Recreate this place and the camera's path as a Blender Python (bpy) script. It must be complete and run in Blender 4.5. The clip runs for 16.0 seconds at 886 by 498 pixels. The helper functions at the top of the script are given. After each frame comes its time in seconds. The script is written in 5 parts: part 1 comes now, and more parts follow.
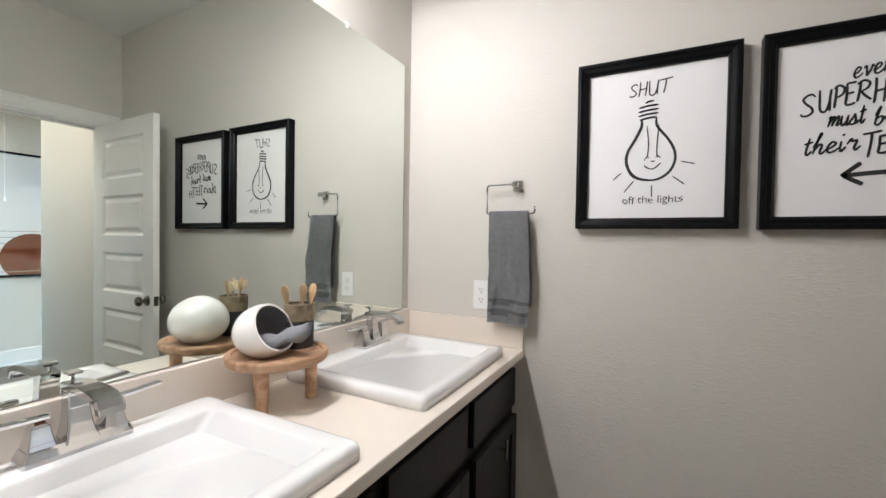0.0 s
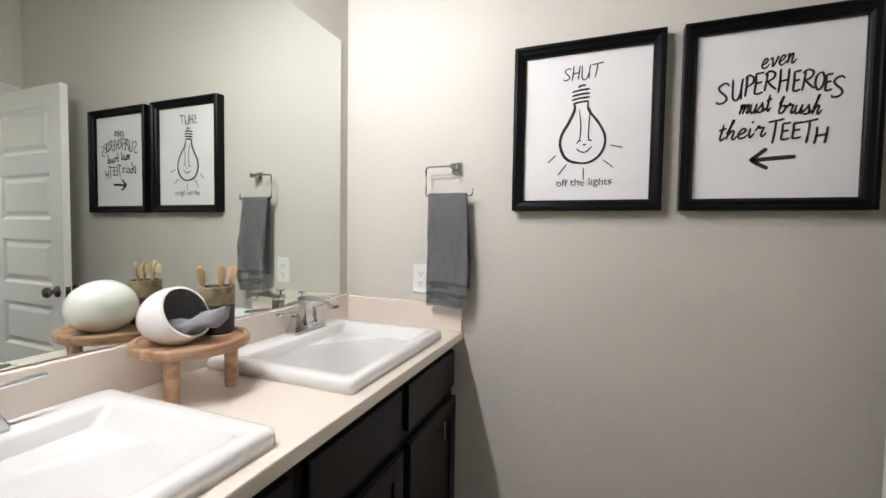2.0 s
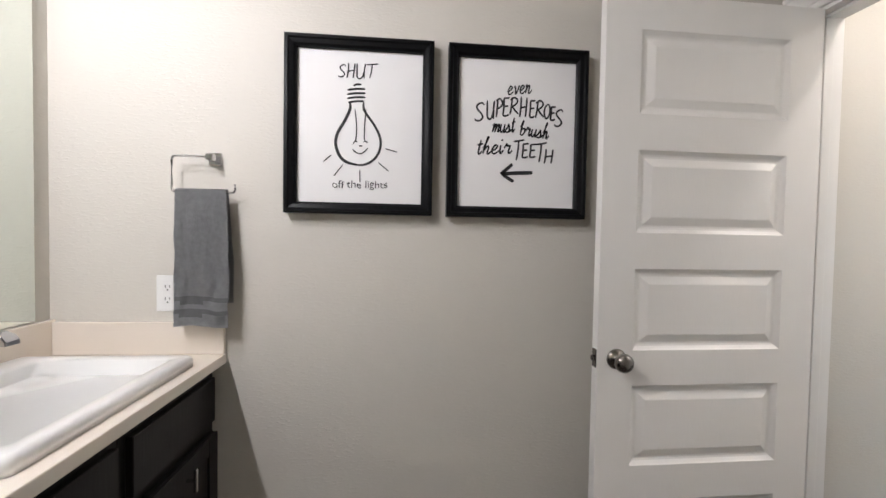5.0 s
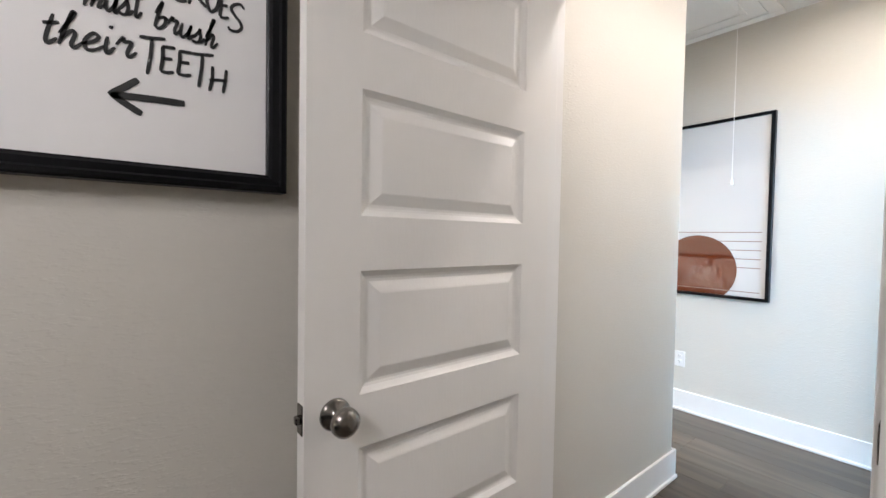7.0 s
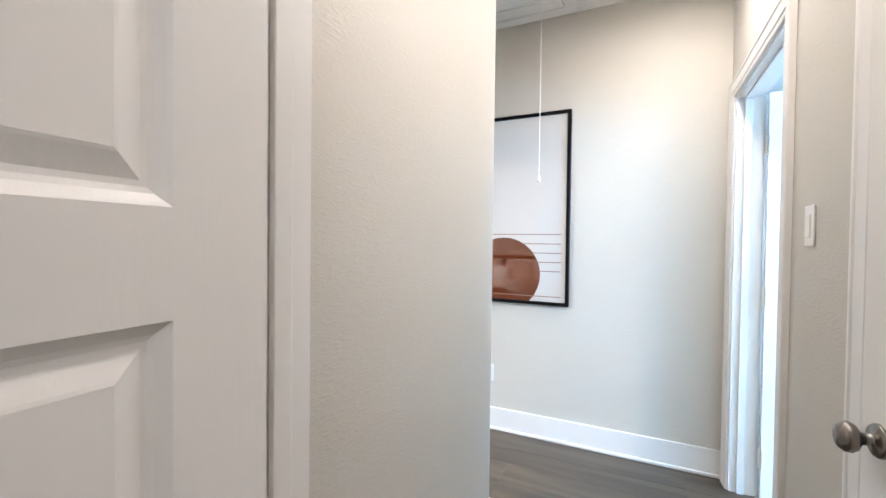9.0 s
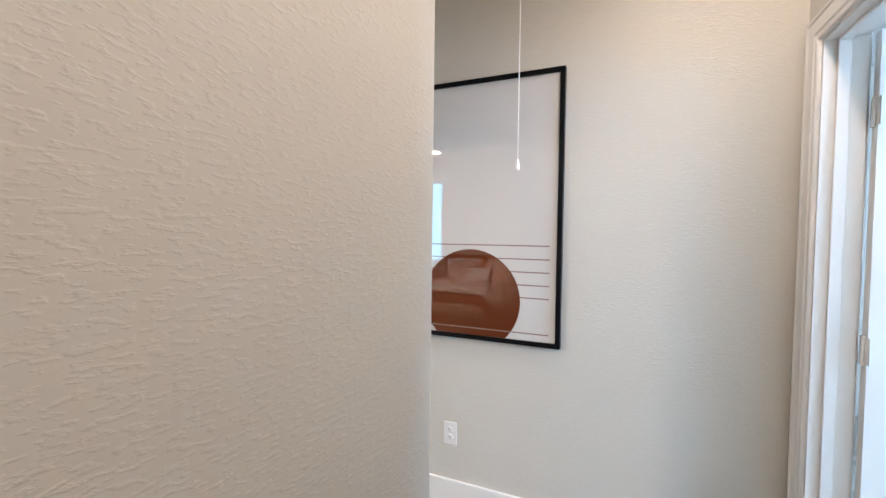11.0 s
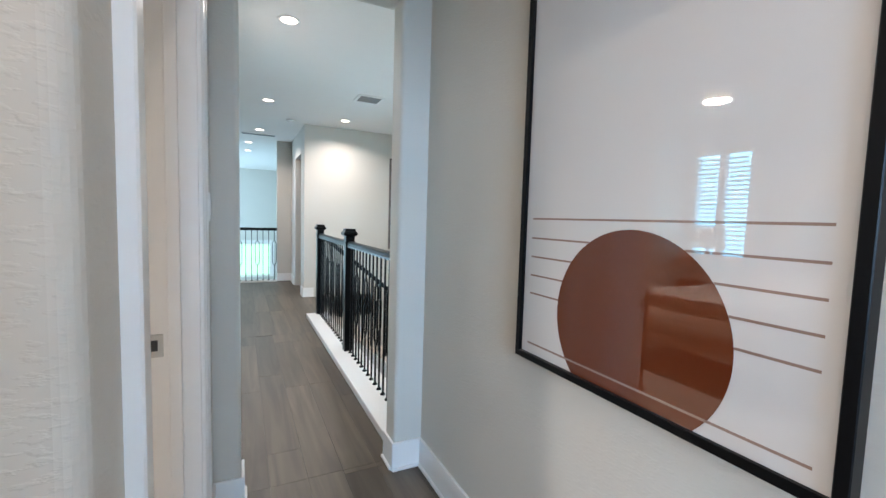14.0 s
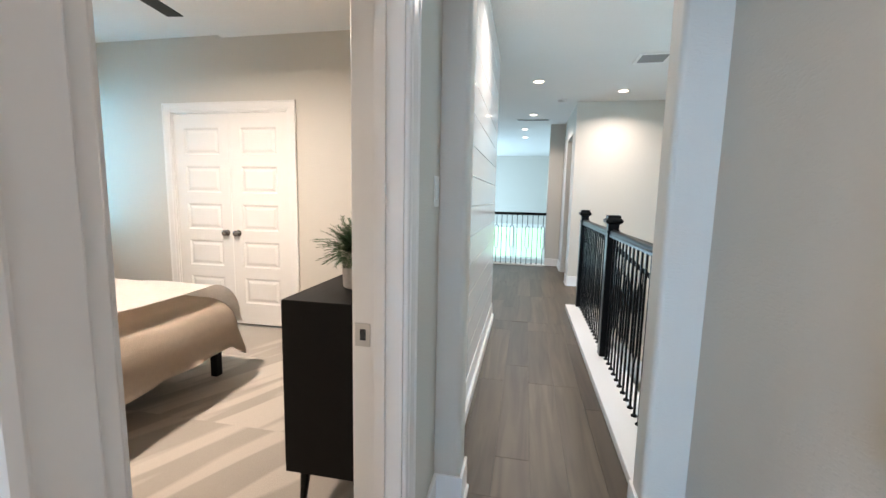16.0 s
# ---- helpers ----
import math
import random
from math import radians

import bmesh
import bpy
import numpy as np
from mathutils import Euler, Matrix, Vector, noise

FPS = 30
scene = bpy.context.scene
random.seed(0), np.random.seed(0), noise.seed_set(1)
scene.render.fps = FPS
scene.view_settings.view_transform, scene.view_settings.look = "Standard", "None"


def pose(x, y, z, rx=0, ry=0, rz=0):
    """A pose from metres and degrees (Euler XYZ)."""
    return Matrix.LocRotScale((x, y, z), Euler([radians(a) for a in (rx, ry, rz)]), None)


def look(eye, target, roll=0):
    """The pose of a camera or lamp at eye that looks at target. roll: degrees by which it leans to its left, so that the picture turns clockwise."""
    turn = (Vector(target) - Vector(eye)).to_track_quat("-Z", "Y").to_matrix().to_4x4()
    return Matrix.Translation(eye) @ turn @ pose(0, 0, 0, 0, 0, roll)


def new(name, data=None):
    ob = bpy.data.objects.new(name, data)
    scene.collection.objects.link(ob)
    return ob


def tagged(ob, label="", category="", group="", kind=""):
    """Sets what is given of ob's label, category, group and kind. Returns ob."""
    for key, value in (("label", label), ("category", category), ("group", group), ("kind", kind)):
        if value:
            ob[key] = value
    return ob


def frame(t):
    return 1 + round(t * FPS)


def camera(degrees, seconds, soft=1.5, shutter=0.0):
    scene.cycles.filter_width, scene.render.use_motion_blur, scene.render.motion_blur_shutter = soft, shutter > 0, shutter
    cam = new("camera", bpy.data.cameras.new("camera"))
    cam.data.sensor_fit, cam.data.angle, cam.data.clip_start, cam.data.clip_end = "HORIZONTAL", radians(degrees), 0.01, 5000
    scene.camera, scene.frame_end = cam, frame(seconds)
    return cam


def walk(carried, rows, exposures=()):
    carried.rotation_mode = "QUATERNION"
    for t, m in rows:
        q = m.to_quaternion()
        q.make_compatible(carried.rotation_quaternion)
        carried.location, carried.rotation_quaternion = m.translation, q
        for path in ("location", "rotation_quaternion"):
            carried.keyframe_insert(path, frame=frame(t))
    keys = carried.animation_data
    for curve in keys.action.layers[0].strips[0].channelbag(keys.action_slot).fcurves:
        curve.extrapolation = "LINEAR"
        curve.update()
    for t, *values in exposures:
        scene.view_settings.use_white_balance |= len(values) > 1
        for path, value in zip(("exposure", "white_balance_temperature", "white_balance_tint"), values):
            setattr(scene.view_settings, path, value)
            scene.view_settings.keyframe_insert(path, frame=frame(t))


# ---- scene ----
cam = camera(94.4, 16.0)
PATH = [
    (0, (-0.091, 0.003, 1.298), (-1.018, 1.775, 1.259), 0.9),
    (0.5, (-0.082, 0.01, 1.296), (-0.983, 1.793, 1.219), 0.8),
    (1, (-0.075, 0.018, 1.285), (-0.931, 1.823, 1.193), 0.8),
    (1.5, (-0.057, 0.04, 1.27), (-0.857, 1.871, 1.187), 0.9),
    (2, (-0.046, 0.049, 1.271), (-0.769, 1.912, 1.186), 0.9),
    (2.5, (-0.025, 0.061, 1.286), (-0.667, 1.953, 1.198), 0.8),
    (3, (-0.023, 0.07, 1.275), (-0.554, 1.997, 1.215), 0.9),
    (3.2, (-0.031, 0.066, 1.262), (-0.5, 2.01, 1.224), 1.0),
    (5.3, (0.06, 0.194, 1.279), (0.392, 2.165, 1.219), 0.9),
    (5.5, (0.079, 0.226, 1.27), (0.519, 2.176, 1.209), 0.8),
    (6, (0.19, 0.352, 1.246), (0.892, 2.224, 1.196), 0.7),
    (6.5, (0.296, 0.48, 1.257), (1.269, 2.226, 1.191), 0.9),
    (7, (0.362, 0.617, 1.263), (1.611, 2.178, 1.203), 1.0),
    (7.5, (0.461, 0.72, 1.27), (1.944, 2.062, 1.224), 1.0),
    (8, (0.655, 0.835, 1.273), (2.302, 1.968, 1.24), 0.7),
    (8.5, (0.84, 0.92, 1.275), (2.595, 1.878, 1.252), 0.6),
    (8.7, (0.905, 0.936, 1.267), (2.69, 1.839, 1.249), 0.7),
    (11, (1.821, 1.124, 1.373), (3.652, 1.925, 1.305), 0.7),
    (11.5, (2.026, 1.121, 1.364), (3.802, 2.039, 1.297), 0.3),
    (12, (2.219, 1.049, 1.351), (3.888, 2.15, 1.291), 1.0),
    (12.5, (2.4, 1.012, 1.353), (3.928, 2.3, 1.276), 0.9),
    (13, (2.564, 1.037, 1.342), (3.923, 2.501, 1.243), 0.9),
    (13.5, (2.703, 1.06, 1.327), (3.84, 2.703, 1.219), 1.7),
    (14, (2.855, 1.11, 1.318), (3.736, 2.9, 1.173), 1.7),
    (14.5, (2.973, 1.174, 1.303), (3.575, 3.073, 1.121), 1.6),
    (15, (3.035, 1.29, 1.284), (3.327, 3.257, 1.071), 1.6),
    (15.5, (3.059, 1.395, 1.312), (3.02, 3.38, 1.073), 1.5),
    (16, (3.074, 1.479, 1.32), (2.689, 3.425, 1.068), 1.2),
]
EXPOSURES = [(0.0, 0.34, 6300, 10), (3.0, 0.42, 6350, 11), (5.5, 0.42, 6300, 12), (7.0, 0.40, 6350, 13), (7.6, 0.40, 6450, 14), (8.5, 0.40, 6300, 13), (11.0, -0.22, 7100, 19), (12.5, -0.36, 6800, 17), (13.3, -0.36, 6700, 16), (14.5, -0.38, 6900, 17), (16.0, -0.34, 7200, 19)]
walk(cam, [(t, look(eye, target, roll)) for t, eye, target, roll in PATH], EXPOSURES)

# ---- light ----
world = bpy.data.worlds.new("sky")
scene.world = world
world.use_nodes = True
_nt = world.node_tree
_sky = _nt.nodes.new("ShaderNodeTexSky")
_sky.sky_type = "NISHITA"
_sky.sun_disc = False
_sky.sun_elevation, _sky.sun_rotation = radians(50), radians(200)
_nt.links.new(_sky.outputs[0], _nt.nodes["Background"].inputs[0])
_nt.nodes["Background"].inputs[1].default_value = 0.12


def area_lamp(name, place, target, sx, sy, watts, color):
    d = bpy.data.lights.new(name, "AREA")
    d.shape, d.size, d.size_y, d.energy, d.color = "RECTANGLE", sx, sy, watts, color
    ob = new(name, d)
    ob.matrix_world = look(place, target)
    return ob


def disk_lamp(name, place, radius, watts, color, spread=150):
    d = bpy.data.lights.new(name, "AREA")
    d.shape, d.size, d.energy, d.color = "DISK", radius * 2, watts, color
    d.spread = radians(spread)
    ob = new(name, d)
    ob.matrix_world = look(place, (place[0], place[1] + 1e-4, place[2] - 1))
    return ob


def bulb_lamp(name, place, radius, watts, color):
    d = bpy.data.lights.new(name, "POINT")
    d.shadow_soft_size, d.energy, d.color = radius, watts, color
    ob = new(name, d)
    ob.location = place
    return ob


WARM = (1.0, 0.85, 0.70)
SOFTWARM = (1.0, 0.965, 0.94)
DAY = (0.41, 0.65, 1.0)
BULB = (0.985, 0.965, 0.985)
F = -0.025                      # height of the finished floor
HALL_CEIL, VEST_CEIL, BATH_CEIL, BED_CEIL = 2.765, 2.735, 2.72, 2.79
# The last one, over the stairwell, is unseen and added for extra light.
DOWNLIGHTS = [(3.18, 4.49, HALL_CEIL), (3.17, 6.92, HALL_CEIL), (4.28, 7.50, HALL_CEIL), (3.14, 9.00, HALL_CEIL), (5.5, 5.6, HALL_CEIL)]
VANITY_BULBS = [(-0.90, -0.18, 2.34), (-0.90, 0.25, 2.34), (-0.90, 0.68, 2.34)]
for p in VANITY_BULBS:
    bulb_lamp("vanity_bulb_light", (p[0], p[1], p[2] - 0.085), 0.03, 20.5, BULB)
# The lamp at x 1.95 is unseen, added to fill the passage.
for x, watts in ((1.95, 9), (3.00, 12)):
    disk_lamp("vestibule_downlight_and_fill", (x, 0.82, VEST_CEIL - 0.012), 0.07, watts, (1.0, 0.93, 0.87), 170)
for p in DOWNLIGHTS:
    disk_lamp("hall_downlight_and_fill", (p[0], p[1], p[2] - 0.012), 0.07, 24, SOFTWARM, 142)
area_lamp("south_window_light", (2.55, -2.95, 1.6), (3.4, 1.5, 1.2), 1.6, 1.5, 265, DAY)
# Unseen fill at the windowless west wall, added to brighten the living room.
area_lamp("living_fill_light", (0.36, 13.2, 0.6), (4.9, 13.0, 0.9), 3.6, 3.4, 560, (0.42, 0.74, 1.0))
# Fill from an assumed, unseen stair window, added to lift the hall ceiling.
area_lamp("stair_fill_light", (6.33, 5.4, 1.35), (3.4, 5.4, 1.75), 1.5, 1.4, 42, (0.66, 0.85, 1.0))
disk_lamp("fan_lens_light", (0.66, 3.46, BED_CEIL - 0.328), 0.105, 105, (1.0, 0.94, 0.86), 180)


# ---- materials ----
def material(name, base, rough=0.5, metal=0.0, grain=0.0, grain_scale=40.0, bump=0.0, bump_scale=120.0, stretch=(1, 1, 1), stain=0.06, spec=0.5, coat=0.0, island=0.0, knock=False):
    m = bpy.data.materials.new(name)
    m.use_nodes = True
    nt = m.node_tree
    b = nt.nodes["Principled BSDF"]
    b.inputs["Roughness"].default_value = rough
    b.inputs["Metallic"].default_value = metal
    b.inputs["Specular IOR Level"].default_value = spec
    b.inputs["Coat Weight"].default_value = coat
    b.inputs["Coat Roughness"].default_value = 0.0 if coat == 1.0 else 0.03
    tc = nt.nodes.new("ShaderNodeTexCoord")
    mp = nt.nodes.new("ShaderNodeMapping")
    mp.inputs["Scale"].default_value = stretch
    nt.links.new(tc.outputs["Object"], mp.inputs[0])
    col = None
    n1 = nt.nodes.new("ShaderNodeTexNoise")
    n1.inputs["Scale"].default_value, n1.inputs["Detail"].default_value = grain_scale, 6
    n2 = nt.nodes.new("ShaderNodeTexNoise")
    n2.inputs["Scale"].default_value, n2.inputs["Detail"].default_value = 2.3, 4
    nt.links.new(mp.outputs[0], n1.inputs["Vector"])
    nt.links.new(mp.outputs[0], n2.inputs["Vector"])
    hsv = nt.nodes.new("ShaderNodeHueSaturation")
    hsv.inputs["Color"].default_value = (*base, 1)
    a = nt.nodes.new("ShaderNodeMath"); a.operation = "MULTIPLY_ADD"
    a.inputs[1].default_value, a.inputs[2].default_value = grain * 2, 1 - grain - stain
    nt.links.new(n1.outputs[0], a.inputs[0])
    c = nt.nodes.new("ShaderNodeMath"); c.operation = "MULTIPLY_ADD"
    c.inputs[1].default_value = stain * 2
    nt.links.new(n2.outputs[0], c.inputs[0]); nt.links.new(a.outputs[0], c.inputs[2])
    last = c
    if island:
        oi = nt.nodes.new("ShaderNodeObjectInfo")
        d = nt.nodes.new("ShaderNodeMath"); d.operation = "MULTIPLY_ADD"
        d.inputs[1].default_value = island
        nt.links.new(oi.outputs["Random"], d.inputs[0])
        e = nt.nodes.new("ShaderNodeMath"); e.operation = "SUBTRACT"; e.inputs[1].default_value = island / 2
        nt.links.new(c.outputs[0], d.inputs[2]); nt.links.new(d.outputs[0], e.inputs[0])
        last = e
    nt.links.new(last.outputs[0], hsv.inputs["Value"])
    nt.links.new(hsv.outputs[0], b.inputs["Base Color"])
    if bump:
        n3 = nt.nodes.new("ShaderNodeTexNoise")
        n3.inputs["Scale"].default_value, n3.inputs["Detail"].default_value = bump_scale, 3
        nt.links.new(mp.outputs[0], n3.inputs["Vector"])
        bp = nt.nodes.new("ShaderNodeBump")
        bp.inputs["Strength"].default_value, bp.inputs["Distance"].default_value = bump, 0.004
        kd = nt.nodes.new("ShaderNodeMapRange")
        kd.interpolation_type = "SMOOTHSTEP"
        kd.inputs["From Min"].default_value, kd.inputs["From Max"].default_value = (0.50, 0.64) if knock else (0.0, 1.0)
        nt.links.new(n3.outputs[0], kd.inputs["Value"])
        nt.links.new(kd.outputs[0], bp.inputs["Height"]); nt.links.new(bp.outputs[0], b.inputs["Normal"])
    rr = nt.nodes.new("ShaderNodeMath"); rr.operation = "MULTIPLY_ADD"
    rr.inputs[1].default_value, rr.inputs[2].default_value = 0.12 * rough, rough * 0.94
    nt.links.new(n1.outputs[0], rr.inputs[0]); nt.links.new(rr.outputs[0], b.inputs["Roughness"])
    return m


def glow(name, color, strength):
    m = bpy.data.materials.new(name)
    m.use_nodes = True
    b = m.node_tree.nodes["Principled BSDF"]
    b.inputs["Base Color"].default_value = (*color, 1)
    b.inputs["Emission Color"].default_value = (*color, 1)
    b.inputs["Emission Strength"].default_value = strength
    return m


def wood_material(name, dark, light, rough, scale, axis):
    """Wood grain along the given axis: bands stretched along it."""
    m = material(name, light, rough)
    nt = m.node_tree
    b = nt.nodes["Principled BSDF"]
    tc = nt.nodes.new("ShaderNodeTexCoord")
    mp = nt.nodes.new("ShaderNodeMapping")
    st = [scale, scale, scale]; st[axis] = scale * 0.07
    mp.inputs["Scale"].default_value = st
    oi = nt.nodes.new("ShaderNodeObjectInfo")
    ad = nt.nodes.new("ShaderNodeVectorMath"); ad.operation = "MULTIPLY_ADD"
    cx = nt.nodes.new("ShaderNodeCombineXYZ")
    for k in range(3):
        nt.links.new(oi.outputs["Random"], cx.inputs[k])
    ad.inputs[1].default_value = (17, 31, 23)
    nt.links.new(cx.outputs[0], ad.inputs[0]); nt.links.new(tc.outputs["Object"], ad.inputs[2])
    nt.links.new(ad.outputs[0], mp.inputs[0])
    n = nt.nodes.new("ShaderNodeTexNoise")
    n.inputs["Scale"].default_value, n.inputs["Detail"].default_value, n.inputs["Distortion"].default_value = 1.0, 9, 1.2
    nt.links.new(mp.outputs[0], n.inputs["Vector"])
    rp = nt.nodes.new("ShaderNodeValToRGB")
    rp.color_ramp.elements[0].position, rp.color_ramp.elements[0].color = 0.34, (*dark, 1)
    rp.color_ramp.elements[1].position, rp.color_ramp.elements[1].color = 0.66, (*light, 1)
    nt.links.new(n.outputs[0], rp.inputs[0])
    hs = nt.nodes.new("ShaderNodeHueSaturation")
    v = nt.nodes.new("ShaderNodeMath"); v.operation = "MULTIPLY_ADD"; v.inputs[1].default_value, v.inputs[2].default_value = 0.5, 0.75
    nt.links.new(oi.outputs["Random"], v.inputs[0]); nt.links.new(v.outputs[0], hs.inputs["Value"])
    nt.links.new(rp.outputs[0], hs.inputs["Color"]); nt.links.new(hs.outputs[0], b.inputs["Base Color"])
    bp = nt.nodes.new("ShaderNodeBump"); bp.inputs["Strength"].default_value, bp.inputs["Distance"].default_value = 0.15, 0.001
    nt.links.new(n.outputs[0], bp.inputs["Height"]); nt.links.new(bp.outputs[0], b.inputs["Normal"])
    return m


M_WALL = material("wall_paint", (0.605, 0.572, 0.512), 0.62, grain=0.02, grain_scale=90, bump=0.16, bump_scale=92, stretch=(0.52, 0.52, 1.45), stain=0.02, knock=True)
M_CEIL = material("ceiling_paint", (0.78, 0.76, 0.73), 0.8, grain=0.02, bump=0.5, bump_scale=70, stain=0.02)
M_TRIM = material("trim_enamel", (0.80, 0.78, 0.75), 0.32, grain=0.01, bump=0.03, bump_scale=30, stain=0.015)
M_DOOR = material("door_enamel", (0.80, 0.775, 0.735), 0.34, grain=0.012, bump=0.05, bump_scale=160, stretch=(1, 1, 0.2), stain=0.02)
M_BLACK = material("black_lacquer", (0.004, 0.004, 0.0045), 0.34, grain=0.1, bump=0.02, bump_scale=200, spec=0.12)
M_IRON = material("black_iron", (0.004, 0.0045, 0.005), 0.30, grain=0.1, spec=0.16)
M_CABINET = material("espresso_cabinet", (0.010, 0.008, 0.0075), 0.38, spec=0.25, grain=0.2, grain_scale=60, stretch=(1, 1, 0.1), bump=0.06, bump_scale=90)
M_COUNTER = material("cream_marble_counter", (0.78, 0.70, 0.61), 0.24, grain=0.015, grain_scale=15, stain=0.03, coat=0.3)
M_PORC = material("white_porcelain", (0.80, 0.79, 0.77), 0.10, grain=0.0, stain=0.01, coat=0.6)
M_CERAMIC = material("white_ceramic", (0.84, 0.81, 0.77), 0.22, grain=0.01, stain=0.02, coat=0.3)
M_CUPDARK = material("dark_clay", (0.035, 0.032, 0.032), 0.6, grain=0.15, bump=0.1)
M_EGGIN = material("grey_glaze", (0.24, 0.23, 0.23), 0.5, grain=0.06)
M_CHROME = material("polished_chrome", (0.66, 0.66, 0.675), 0.03, metal=1.0, stain=0.01)
M_NICKEL = material("dark_satin_nickel", (0.25, 0.23, 0.21), 0.26, metal=1.0, stain=0.03)
M_STEEL = material("satin_steel", (0.55, 0.54, 0.52), 0.3, metal=1.0, stain=0.03)
M_TOWEL = material("grey_terry", (0.33, 0.33, 0.335), 0.95, grain=0.22, grain_scale=70, bump=1.0, bump_scale=330, stain=0.16)
M_TOWEL_BAND = material("grey_flat_weave", (0.195, 0.195, 0.198), 0.9, grain=0.1, grain_scale=200, bump=0.4, bump_scale=300)
M_CLOTH = material("blue_grey_terry", (0.33, 0.335, 0.35), 0.95, grain=0.2, grain_scale=260, bump=1.0, bump_scale=420)
M_PAPER = material("white_print_paper", (0.80, 0.785, 0.77), 0.55, stain=0.01)
M_ARTPAPER = material("warm_white_print_paper", (0.62, 0.595, 0.57), 0.012, stain=0.01, coat=1.0, spec=0.7)
M_INK = material("black_ink", (0.018, 0.018, 0.018), 0.7)
M_RUST = material("rust_print", (0.125, 0.027, 0.010), 0.012, stain=0.04, coat=1.0, spec=0.7)
M_TAUPE = material("taupe_print", (0.28, 0.185, 0.15), 0.012, stain=0.02, coat=1.0, spec=0.7)
M_PLASTIC = material("white_plastic", (0.80, 0.79, 0.77), 0.3, stain=0.01)
# Near-black colour stands in for the shade inside slots, holes and gaps.
M_SLOT = material("slot_shade", (0.03, 0.03, 0.03), 0.6)
M_STAND = wood_material("acacia_wood", (0.33, 0.17, 0.085), (0.64, 0.41, 0.25), 0.5, 26, 1)
M_BAMBOO = wood_material("bamboo", (0.48, 0.30, 0.15), (0.66, 0.46, 0.26), 0.55, 60, 2)
M_BRISTLE = material("tan_bristle", (0.66, 0.52, 0.34), 0.8, grain=0.2, grain_scale=400, bump=0.5, bump_scale=500)
M_CUPTAN = wood_material("olive_wood_band", (0.14, 0.105, 0.06), (0.30, 0.235, 0.145), 0.5, 40, 0)
M_PLANK = wood_material("grey_brown_floor_plank", (0.066, 0.050, 0.035), (0.122, 0.093, 0.065), 0.40, 12, 1)
M_GROOVE = material("dark_joint", (0.072, 0.054, 0.041), 0.6)
M_CARPET = material("pale_patterned_carpet", (0.58, 0.52, 0.45), 0.95, grain=0.12, grain_scale=180, bump=0.8, bump_scale=300, stain=0.08)


def carpet_streaks(m, dark):
    """Slanted tapering streaks, shifted from one carpet band to the next."""
    nt = m.node_tree
    hsv = [n for n in nt.nodes if n.bl_idname == "ShaderNodeHueSaturation"][0]
    light = tuple(hsv.inputs["Color"].default_value)
    tc = nt.nodes.new("ShaderNodeTexCoord")
    sep = nt.nodes.new("ShaderNodeSeparateXYZ")
    nt.links.new(tc.outputs["Object"], sep.inputs[0])

    def op(kind, a, b, c=0.0):
        n = nt.nodes.new("ShaderNodeMath"); n.operation = kind
        for k, v in enumerate((a, b, c)):
            if isinstance(v, (int, float)):
                n.inputs[k].default_value = v
            else:
                nt.links.new(v, n.inputs[k])
        return n.outputs[0]
    band = op("FLOOR", op("MULTIPLY_ADD", sep.outputs[1], 1 / 0.92, -3.45 / 0.92), 0.0)
    across = op("MULTIPLY_ADD", sep.outputs[1], -0.48, sep.outputs[0])
    cx = nt.nodes.new("ShaderNodeCombineXYZ")
    nt.links.new(op("MULTIPLY_ADD", band, 3.71, op("MULTIPLY", across, 5.6)), cx.inputs[0])
    nt.links.new(op("MULTIPLY", sep.outputs[1], 0.75), cx.inputs[1])
    nt.links.new(op("MULTIPLY", band, 5.3), cx.inputs[2])
    n = nt.nodes.new("ShaderNodeTexNoise")
    n.inputs["Scale"].default_value, n.inputs["Detail"].default_value = 1.0, 1.5
    nt.links.new(cx.outputs[0], n.inputs["Vector"])
    # the share of dark pile goes up and down from band to band
    share = op("MULTIPLY", op("PINGPONG", band, 1.0), 0.12)
    rp = nt.nodes.new("ShaderNodeValToRGB")
    els = rp.color_ramp.elements
    els[0].position, els[0].color = 0.435, (*dark, 1)
    els[1].position, els[1].color = 0.50, light
    nt.links.new(op("SUBTRACT", n.outputs[0], share), rp.inputs[0])
    nt.links.new(rp.outputs[0], hsv.inputs["Color"])


carpet_streaks(M_CARPET, (0.42, 0.37, 0.315))
M_BEDCOVER = material("tan_waffle_cover", (0.66, 0.545, 0.435), 0.9, grain=0.06, bump=0.6, bump_scale=140, stain=0.04)
M_THROW = material("cream_fringe_throw", (0.80, 0.745, 0.69), 0.95, grain=0.1, bump=1.0, bump_scale=160)
M_DUVET = material("white_linen", (0.80, 0.76, 0.73), 0.9, grain=0.03, bump=0.3, bump_scale=60)
M_PILLOW = material("blush_linen", (0.62, 0.48, 0.42), 0.9, grain=0.04, bump=0.3, bump_scale=90)
M_DARKWOOD = material("black_brown_wood", (0.0045, 0.004, 0.0038), 0.5, grain=0.2, grain_scale=60, stretch=(1, 0.1, 1), spec=0.16)
M_POT = material("beige_stoneware_pot", (0.56, 0.51, 0.45), 0.7, grain=0.05, bump=0.2)
M_LEAF = material("fern_green", (0.05, 0.115, 0.038), 0.55, grain=0.25, grain_scale=30, stain=0.2, island=0.2)
M_SHADE = material("linen_lampshade", (0.70, 0.66, 0.60), 0.9, grain=0.05)
M_SHIPLAP = material("white_shiplap_enamel", (0.80, 0.79, 0.77), 0.18, stain=0.015, coat=0.3)
M_BLIND = material("white_blind_slat", (0.80, 0.82, 0.84), 0.5)
